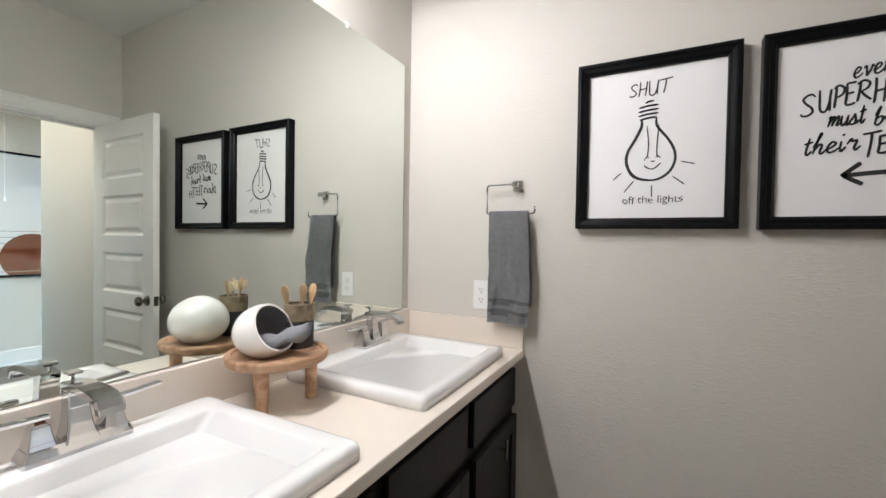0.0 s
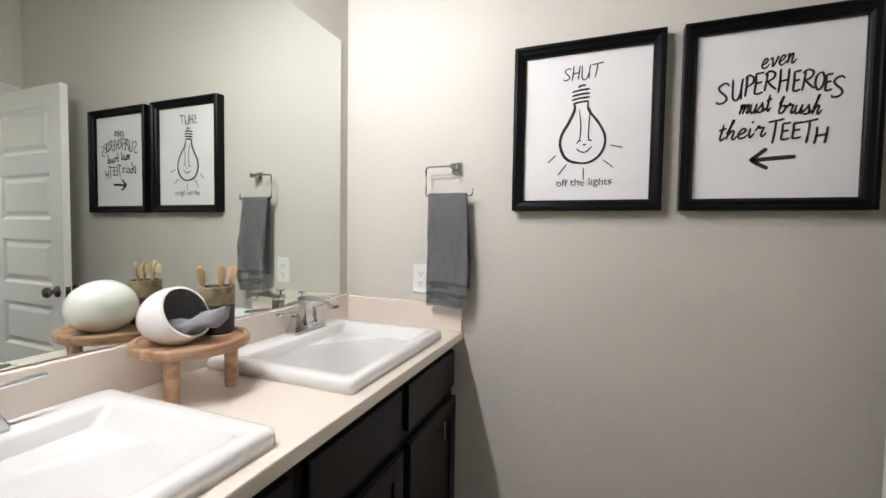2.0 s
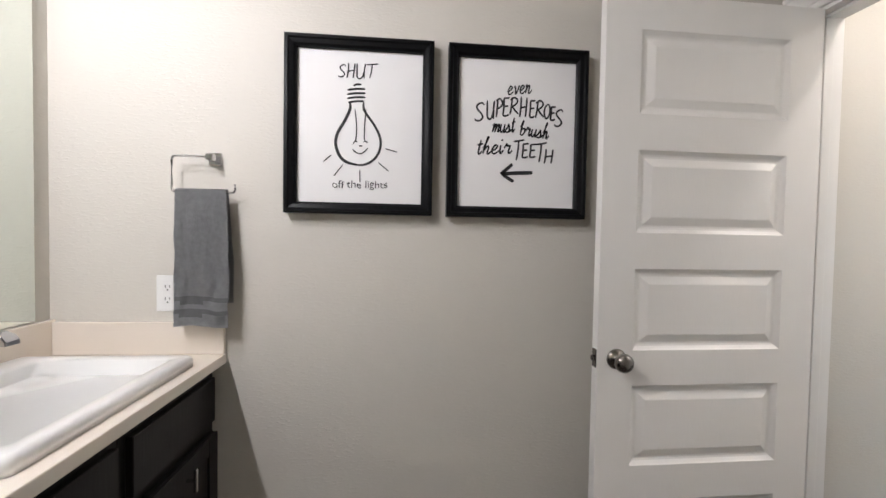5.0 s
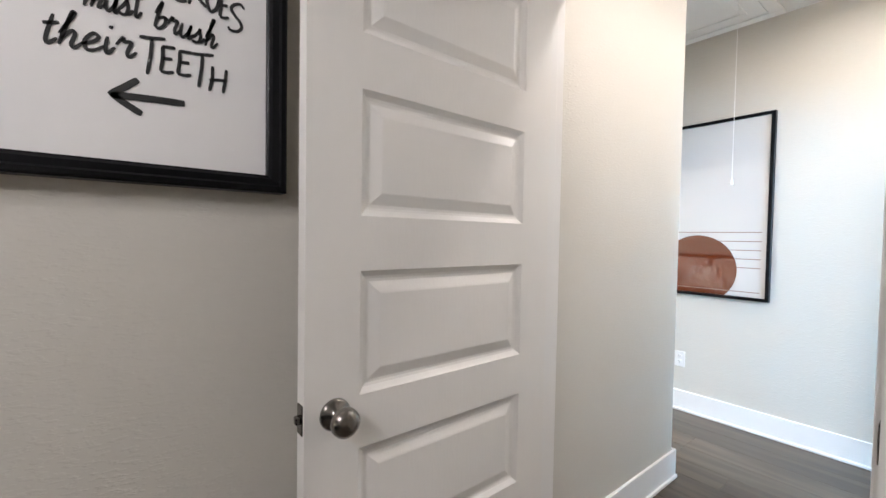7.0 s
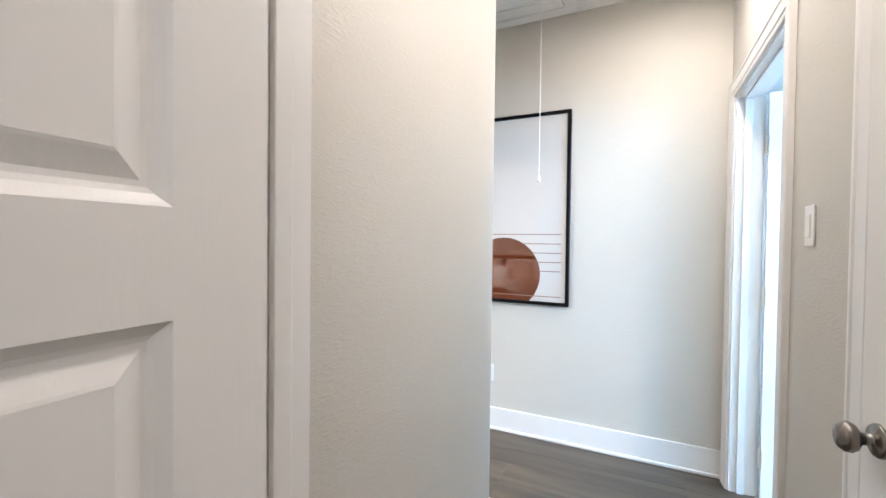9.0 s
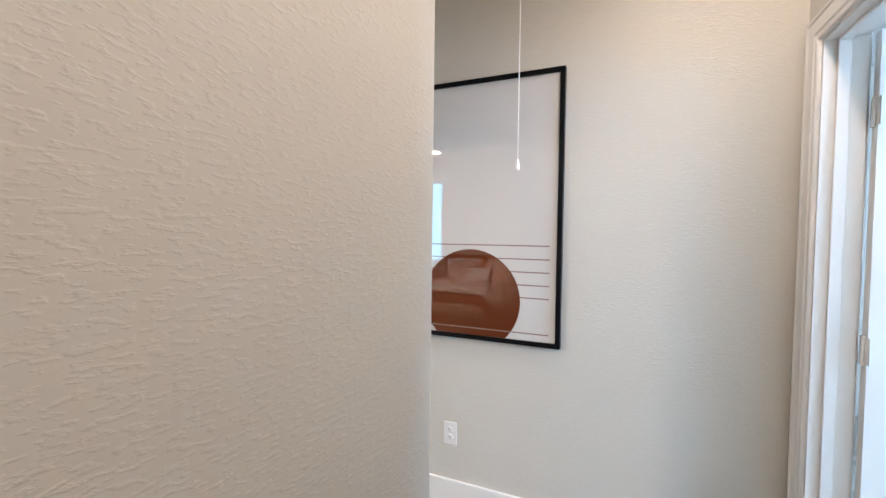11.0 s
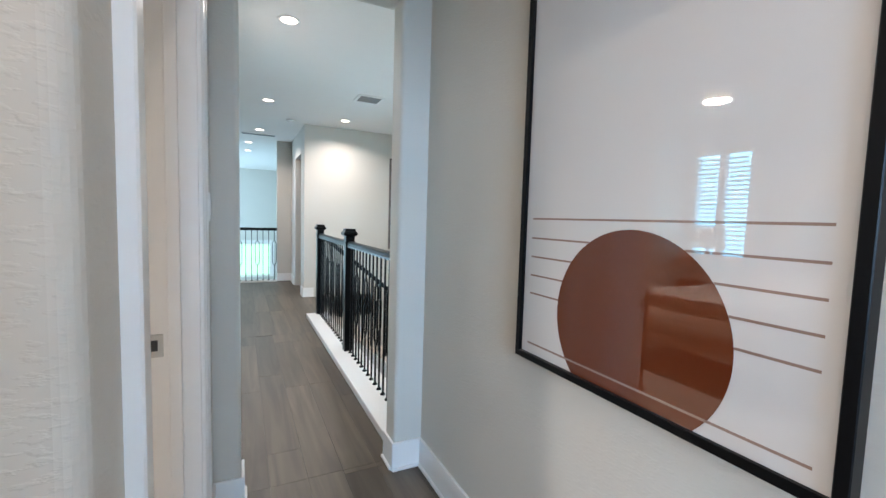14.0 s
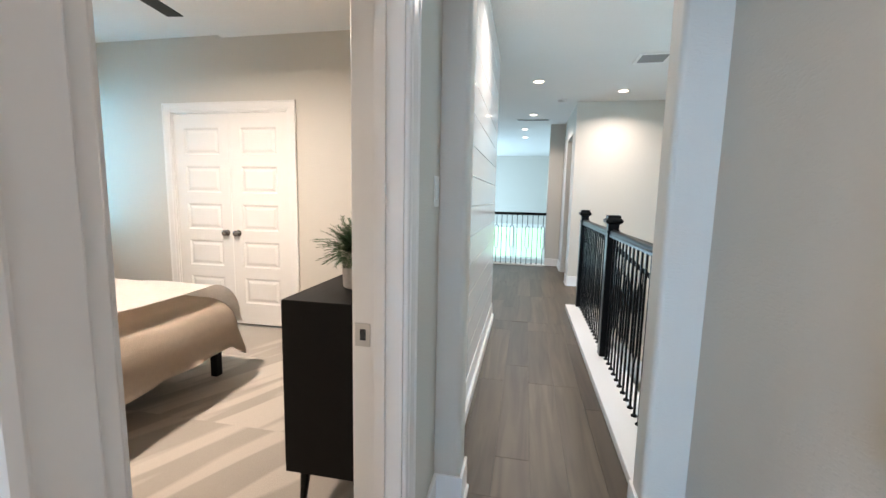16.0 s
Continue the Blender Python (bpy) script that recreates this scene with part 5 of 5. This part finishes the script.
for off, mat, nm, hw, yy in ((0.0, M_LATTICE, "lattice", 0.020, 0.036), (0.036, M_COPPER, "copper_lattice", 0.010, 0.034)):
    bm = bmesh.new()
    for i in range(3):
        for j in range(5):
            cx, cz = px0 + cw * (i + 0.5), pz0 + ch * (j + 0.5)
            c = [(cx - cw / 2 + off, cz), (cx, cz + ch / 2 - off * ch / cw), (cx + cw / 2 - off, cz), (cx, cz - ch / 2 + off * ch / cw)]
            for q0, q1 in zip(c, c[1:] + c[:1]):
                d = Vector((q1[0] - q0[0], 0, q1[1] - q0[1])); nrm = Vector((-d.z, 0, d.x)).normalized() * hw / 2
                lo = [(q0[0] + nrm.x, q0[1] + nrm.z), (q1[0] + nrm.x, q1[1] + nrm.z), (q1[0] - nrm.x, q1[1] - nrm.z), (q0[0] - nrm.x, q0[1] - nrm.z)]
                f0 = [bm.verts.new((x, py - yy, z)) for x, z in lo]; f1 = [bm.verts.new((x, py - 0.0226, z)) for x, z in lo]
                bm.faces.new(f0); bm.faces.new(f1[::-1])
                for k in range(4):
                    bm.faces.new((f0[k], f1[k], f1[(k + 1) % 4], f0[(k + 1) % 4]))
    part(nm, bm, mat, lp)
# ceiling grilles and detector
gr = thing("ceiling_vent", "white square ceiling air grille", "air vent", at=pose(4.274, 6.18, HALL_CEIL))
bm = bmesh.new()
for b4 in ((-0.16, -0.13, -0.16, 0.16), (0.13, 0.16, -0.16, 0.16), (-0.13, 0.13, -0.16, -0.13), (-0.13, 0.13, 0.13, 0.16)):
    box(*b4, -0.012, 0, bm)
part("frame", bm, M_PLASTIC, gr)
# Backing and slats are coloured darker for the shade inside the grille.
part("backing", box(-0.13, 0.13, -0.13, 0.13, -0.003, -0.0005), M_VENT, gr)
for i in range(9):
    part("slat", box(-0.13, 0.13, -0.125 + i * 0.029, -0.115 + i * 0.029, -0.010, -0.004), M_PANELBACK, gr)
lv = thing("linear_vent", "long dark slot vent in the landing ceiling", "air vent", at=pose(3.14, 9.47, HALL_CEIL))
part("frame", box(-0.30, 0.30, -0.07, 0.07, -0.006, 0), M_PLASTIC, lv)
for i in range(3):
    part("slot", box(-0.28, 0.28, -0.05 + i * 0.036, -0.026 + i * 0.036, -0.0075, -0.0061), M_SLOT, lv)
det = thing("smoke_detector", "round white smoke detector on the gallery ceiling", "smoke detector", at=pose(3.535, 7.945, HALL_CEIL))
part("body", lathe([(0, -0.038), (0.045, -0.036), (0.058, -0.028), (0.063, -0.010), (0.063, 0), (0, 0)], 32), M_PLASTIC, det, smooth=True)


# ---- windows and what is beyond them ----
def slatted_window(name, axis, c, a0, a1, z0, z1, inward, mat_sky, low_mat=None):
    """A two-light window with horizontal blind slats; axis: the wall's run; inward: +1 or -1 along the other axis."""
    w = tagged(new(name), kind="structure")

    def bx(p0, p1, q0, q1, r0, r1, bev=0.0):
        q0, q1 = sorted((c + inward * q0, c + inward * q1))
        return box(p0, p1, q0, q1, r0, r1, bevel=bev) if axis == "x" else box(q0, q1, p0, p1, r0, r1, bevel=bev)
    mid = (a0 + a1) / 2
    for p0, p1 in ((a0, a0 + 0.05), (a1 - 0.05, a1), (mid - 0.045, mid + 0.045)):
        part("window_frame", bx(p0, p1, -0.06, 0.02, z0, z1, 0.004), M_TRIM, w)
    for r0, r1 in ((z0, z0 + 0.05), (z1 - 0.05, z1)):
        for p0, p1 in ((a0 + 0.05, mid - 0.045), (mid + 0.045, a1 - 0.05)):
            part("window_frame", bx(p0, p1, -0.055, 0.018, r0, r1, 0.003), M_TRIM, w)
    part("window_sill", bx(a0 - 0.05, a1 + 0.05, 0.0201, 0.06, z0 - 0.025, z0 + 0.002, 0.004), M_TRIM, w)
    for p0, p1 in ((a0 + 0.052, mid - 0.047), (mid + 0.047, a1 - 0.052)):
        z = z0 + 0.08
        while z < z1 - 0.07:
            sl = bx(p0, p1, -0.012, -0.008, z - 0.012, z + 0.012)
            part("slat", sl, M_BLIND, w)
            z += 0.062
    for p0, p1 in ((a0 - 0.09, a0), (a1, a1 + 0.09)):
        part("casing", bx(p0, p1, 0.0005, 0.018, z0 - 0.02, z1 + 0.09, 0.003), M_TRIM, w)
    part("casing", bx(a0, a1, 0.0005, 0.018, z1, z1 + 0.09, 0.003), M_TRIM, w)
    zs = z0 + (z1 - z0) * 0.30
    tagged(part("backdrop", bx(a0 - 0.6, a1 + 0.6, -0.50, -0.49, zs, z1 + 0.6), mat_sky), kind="structure")
    tagged(part("backdrop", bx(a0 - 0.6, a1 + 0.6, -0.50, -0.49, z0 - 0.6, zs - 0.001), low_mat or mat_sky), kind="structure")
    return w


slatted_window("window_bedroom", "y", -1.45, 4.18, 4.975, 0.88, 2.38, 1, M_SKYGLOW, M_SKYGLOW)
# Unseen stair window, added to go with the fill lamp there.
slatted_window("window_stair_added", "y", 6.4, 4.6, 6.2, 0.6, 2.1, -1, M_SKYGLOW, M_GREENGLOW)
slatted_window("window_south_room", "x", -3.05, 1.7, 3.4, 0.8, 2.3, 1, M_SKYGLOW, M_SKYGLOW)
slatted_window("window_living", "x", 16.0, 1.7, 3.75, -0.75, 0.35, -1, M_GREENGLOW, M_GREENGLOW)

# ---- bedroom ----
bed = thing("bed", "made bed with a tan cover, cream throw and dark wooden frame", "bed", at=pose(0, 0, F))
BX0, BX1, BY0, BY1 = -1.38, 0.95, 2.55, 4.07
part("headboard", box(BX0, BX0 + 0.05, BY0 - 0.04, BY1 + 0.04, 0.25, 1.05, bevel=0.012), M_DARKWOOD, bed)
for sx, sy in ((BX1 - 0.09, BY1 - 0.10), (BX1 - 0.09, BY0 + 0.05), (BX0 + 0.06, BY0 + 0.05), (BX0 + 0.06, BY1 - 0.10)):
    part("leg", box(sx, sx + 0.055, sy, sy + 0.055, 0, 0.21, bevel=0.004), M_DARKWOOD, bed)
part("side_rail", box(BX0 + 0.05, BX1 - 0.01, BY0 + 0.01, BY1 - 0.01, 0.20, 0.30, bevel=0.008), M_DARKWOOD, bed)


def cover_mesh(x0, x1, y0, y1, ztop, drop_z, seed, wob=0.02, foot=True, rr=0.24, thick=0.012):
    """A cloth lying on the mattress and hanging over rounded edges at the foot and both sides, with soft folds."""
    bm = bmesh.new()
    nx, ny = 56, 70
    xi, yi0, yi1 = (x1 - rr if foot else x1), y0 + rr, y1 - rr
    hang = (ztop - drop_z) + 0.57 * rr
    Lx, Ly = (xi - x0) + (hang if foot else 0), (yi1 - yi0) + 2 * hang
    grid = []
    for i in range(nx + 1):
        row = []
        u = x0 + Lx * i / nx
        for j in range(ny + 1):
            v = yi0 - hang + Ly * j / ny
            ex, ey = max(0, u - xi), max(0, yi0 - v, v - yi1)
            sy = 1 if v > yi1 else -1
            r = math.hypot(ex, ey)
            fall = min(r, hang * 1.22)
            dx, dy = (ex / r, ey / r * sy) if r > 0 else (0, 0)
            e = min(fall, rr * 1.57)
            below = max(0, fall - rr * 1.57)
            nz = noise.noise(Vector((u * 2.3, v * 2.3, seed)))
            along = (v if ex >= ey else u) * 9 + math.atan2(ey, ex + 1e-6) * 3
            out = rr * math.sin(e / rr) + below * 0.10 + wob * math.sin(along + 3 * nz) * min(1, below / 0.15) * 1.6
            z = ztop - rr * (1 - math.cos(e / rr)) - below
            z += 0.014 * nz + 0.005 * noise.noise(Vector((u * 7, v * 7, seed)))
            row.append(bm.verts.new((min(u, xi) + dx * out, min(max(v, yi0), yi1) + dy * out, z)))
        grid.append(row)
    for i in range(nx):
        for j in range(ny):
            bm.faces.new((grid[i][j], grid[i + 1][j], grid[i + 1][j + 1], grid[i][j + 1]))
    bmesh.ops.solidify(bm, geom=bm.faces[:], thickness=thick)
    return bm


part("mattress", box(BX0 + 0.06, BX1 - 0.02, BY0 + 0.02, BY1 - 0.02, 0.301, 0.53, bevel=0.05, seg=4), M_DUVET, bed)
part("cover", cover_mesh(-0.9, BX1 + 0.15, BY0 - 0.04, BY1 + 0.06, 0.61, 0.27, 3.0, 0.020), M_BEDCOVER, bed, "tan waffle cover", smooth=True)
part("throw", cover_mesh(-0.4, 0.97, BY0 - 0.085, BY1 + 0.105, 0.700, 0.36, 3.0, 0.024, foot=False, rr=0.285, thick=0.055), M_THROW, bed, "cream throw", smooth=True)


def cushion(w, h, t):
    bm = bmesh.new()
    n = 14
    for s in (-1, 1):
        g = [[bm.verts.new((w * (i / n - 0.5), s * t / 2 * (max(0, 1 - (2 * i / n - 1) ** 4) * max(0, 1 - (2 * j / n - 1) ** 4)) ** 0.5, h * (j / n - 0.5))) for j in range(n + 1)] for i in range(n + 1)]
        for i in range(n):
            for j in range(n):
                bm.faces.new((g[i][j], g[i + 1][j], g[i + 1][j + 1], g[i][j + 1]))
    bmesh.ops.remove_doubles(bm, verts=bm.verts[:], dist=0.0005)
    return bm


for x, y, w, h, t, mat, lean, nm in ((-1.17, 3.08, 0.66, 0.46, 0.17, M_DUVET, -18, "white"), (-1.17, 3.84, 0.66, 0.46, 0.17, M_DUVET, -18, "white"), (-0.98, 3.15, 0.50, 0.44, 0.16, M_PILLOW, -24, "blush"), (-0.98, 3.78, 0.50, 0.44, 0.16, M_PILLOW, -24, "blush"), (-0.80, 3.46, 0.44, 0.34, 0.14, M_DUVET, -30, "white")):
    pl = tagged(part("pillow", cushion(w, h, t), mat, None, smooth=True), nm + " linen pillow leaning at the head of the bed", "pillow", "bed pillows")
    pl.matrix_world = pose(x, y - 0.16, F + 0.56 + h * 0.46, 0, 0, 90) @ pose(0, 0, 0, lean, 0, 0)

dr = thing("dresser", "low black wooden dresser on tapered legs along the bedroom wall", "dresser", at=pose(0, 0, F))
DX0, DX1, DY0, DY1 = 2.14, 2.575, 2.91, 4.35
part("body", box(DX0, DX1, DY0, DY1, 0.193, 0.929, bevel=0.003), M_DARKWOOD, dr)
for i in range(2):
    for j in range(3):
        part("drawer_front", box(DX0 - 0.014, DX0 - 0.0005, DY0 + 0.02 + i * 0.70, DY0 + 0.70 + i * 0.69, 0.215 + j * 0.235, 0.438 + j * 0.235, bevel=0.003), M_DARKWOOD, dr)
for x, y in ((DX0 + 0.06, DY0 + 0.06), (DX1 - 0.06, DY0 + 0.06), (DX0 + 0.06, DY1 - 0.06), (DX1 - 0.06, DY1 - 0.06)):
    sx = -0.02 if x < 2.3 else 0.02
    part("leg", loft([[(x + sx * (1 - z / 0.193) + px, y + py, z) for px, py in rrect(w, w, w * 0.3, 3)] for z, w in ((0, 0.022), (0.1925, 0.042))]), M_DARKWOOD, dr)

plant = thing("potted_fern", "green artificial fern in a beige stoneware pot on the dresser", "plant", at=pose(2.345, 3.22, F + 0.929))
part("pot", lathe([(0, 0), (0.070, 0), (0.076, 0.006), (0.083, 0.165), (0.080, 0.168), (0.076, 0.165), (0.073, 0.15), (0, 0.15)], 32), M_POT, plant, smooth=False)
rng = random.Random(4)
lf = bmesh.new()
for f in range(260):
    az, el, L = rng.uniform(0, 2 * math.pi), rng.uniform(0.05, 1.35), rng.uniform(0.11, 0.20)
    p = Vector((rng.uniform(-0.03, 0.03), rng.uniform(-0.03, 0.03), 0.15))
    d = Vector((math.cos(az) * math.cos(el), math.sin(az) * math.cos(el), math.sin(el)))
    spine = []
    for k in range(13):
        spine.append(p.copy())
        p = p + d * (L / 12)
        d = (d + Vector((rng.uniform(-0.09, 0.09), rng.uniform(-0.09, 0.09), rng.uniform(-0.15, 0.02)))).normalized()
    tube(spine, 0.0010, 4, lf)
    for k in range(2, 13):
        t = (spine[k] - spine[k - 1]).normalized()
        sd = t.cross(Vector((0, 0, 1))).normalized()
        ln = 0.044 * (1 - k / 22)
        for s in (-1, 1):
            tip = spine[k] + (sd * s * 0.8 + t * 0.95 + Vector((0, 0, rng.uniform(-0.2, 0.3)))).normalized() * ln
            a = spine[k] + t * 0.0050; b = spine[k] - t * 0.0050
            lf.faces.new([lf.verts.new(v) for v in (a, tip, b)])
part("fronds", lf, M_LEAF, plant, "fine green fronds")

ns = thing("nightstand", "dark wooden nightstand beside the bed under the window", "nightstand", at=pose(0, 0, F))
part("body", box(-1.42, -0.98, 4.30, 4.80, 0.12, 0.60, bevel=0.004), M_DARKWOOD, ns)
part("drawer_front", box(-0.9795, -0.965, 4.35, 4.81, 0.36, 0.58, bevel=0.003), M_DARKWOOD, ns)
for x, y in ((-1.38, 4.37), (-1.02, 4.37), (-1.38, 4.79), (-1.02, 4.79)):
    part("leg", box(x - 0.018, x + 0.018, y - 0.018, y + 0.018, 0, 0.1195), M_DARKWOOD, ns)
tl = thing("table_lamp", "table lamp with a pale drum shade on the nightstand", "lamp", at=pose(-1.18, 4.55, F + 0.60))
part("base", lathe([(0, 0), (0.080, 0), (0.085, 0.012), (0.05, 0.03), (0.065, 0.12), (0.090, 0.22), (0.075, 0.31), (0.03, 0.38), (0.012, 0.40), (0.010, 0.50), (0, 0.50)], 32), M_POT, tl, smooth=True)
part("shade", lathe([(0.205, 0.46), (0.199, 0.46), (0.188, 0.74), (0.194, 0.74), (0.205, 0.46)], 40), M_SHADE, tl, "pale linen drum shade", smooth=True)

fan = thing("ceiling_fan", "dark five-blade ceiling fan with a round lit lens", "ceiling fan", at=pose(0.66, 3.46, BED_CEIL))
part("canopy", lathe([(0, 0), (0.07, 0), (0.068, -0.02), (0.03, -0.06), (0, -0.06)], 28), M_NICKEL, fan, smooth=True)
part("downrod", tube([(0, 0, -0.055), (0, 0, -0.15)], 0.012), M_NICKEL, fan)
part("motor", lathe([(0, -0.13), (0.05, -0.13), (0.095, -0.17), (0.105, -0.22), (0.10, -0.27), (0, -0.27)], 32), M_NICKEL, fan, smooth=True)
part("lens", lathe([(0.098, -0.2705), (0.10, -0.285), (0.085, -0.305), (0.05, -0.318), (0, -0.322)], 32), M_FANGLOW, fan, "lit opal lens", smooth=True)
for i in range(5):
    bl = part("blade", box(0.11, 0.70, -0.062, 0.062, -0.235, -0.228, bevel=0.003, seg=1), M_FAN, fan)
    bl.matrix_basis = pose(0, 0, 0, 0, 0, 72 * i + 26)

for fy0, fy1 in ((3.26, 3.68), (3.72, 4.04)):
    fp = thing("framed_print", "pale framed print on the bedroom wall above the bed", "framed print", "bedroom prints", at=pose(-1.449, (fy0 + fy1) / 2, 1.98, 0, 0, 90))
    part("frame", mitred_frame(fy1 - fy0, 0.62, [(0, 0), (0, 0.025), (0.02, 0.025), (0.02, 0.008)]), M_TAUPE, fp)
    part("paper", box(-(fy1 - fy0) / 2 + 0.018, (fy1 - fy0) / 2 - 0.018, -0.010, -0.0005, -0.29, 0.29), M_PAPER, fp)

# ---- floor planks of the hall, each its own board ----
rng = random.Random(7)
plank_data = {}


def plank_piece(x0, x1, y0, y1):
    key = (round(x1 - x0, 3), round(y1 - y0, 2))
    if key not in plank_data:
        hw, hl = key[0] / 2, key[1] / 2
        plank_data[key] = part("plank_source", box(-hw + 0.0004, hw - 0.0004, -hl + 0.0004, hl - 0.0004, -0.008, 0.0, bevel=0.0008, seg=1), M_PLANK)
    src = plank_data[key]
    o = new("plank", src.data)
    o.parent = floor
    o.matrix_basis = pose((x0 + x1) / 2, (y0 + y1) / 2, F)


def lay(xa, xb, ya, yb, w=0.178):
    x = xa
    while x < xb - 0.01:
        xe = min(x + w, xb)
        y = ya - rng.choice((0.0, 0.3, 0.61, 0.92))
        while y < yb - 0.01:
            ye = y + 1.22
            if min(ye, yb) - max(y, ya) > 0.02:
                plank_piece(x, xe, max(y, ya), min(ye, yb))
            y = ye
        x = xe


lay(1.44, 2.62, 0.42, 1.56)
lay(2.62, 3.725, 0.42, 3.20)
lay(2.62, 3.61, 3.20, 5.95)
lay(0.35, 3.92, 5.95, 9.87)
for o in plank_data.values():
    bpy.data.objects.remove(o)
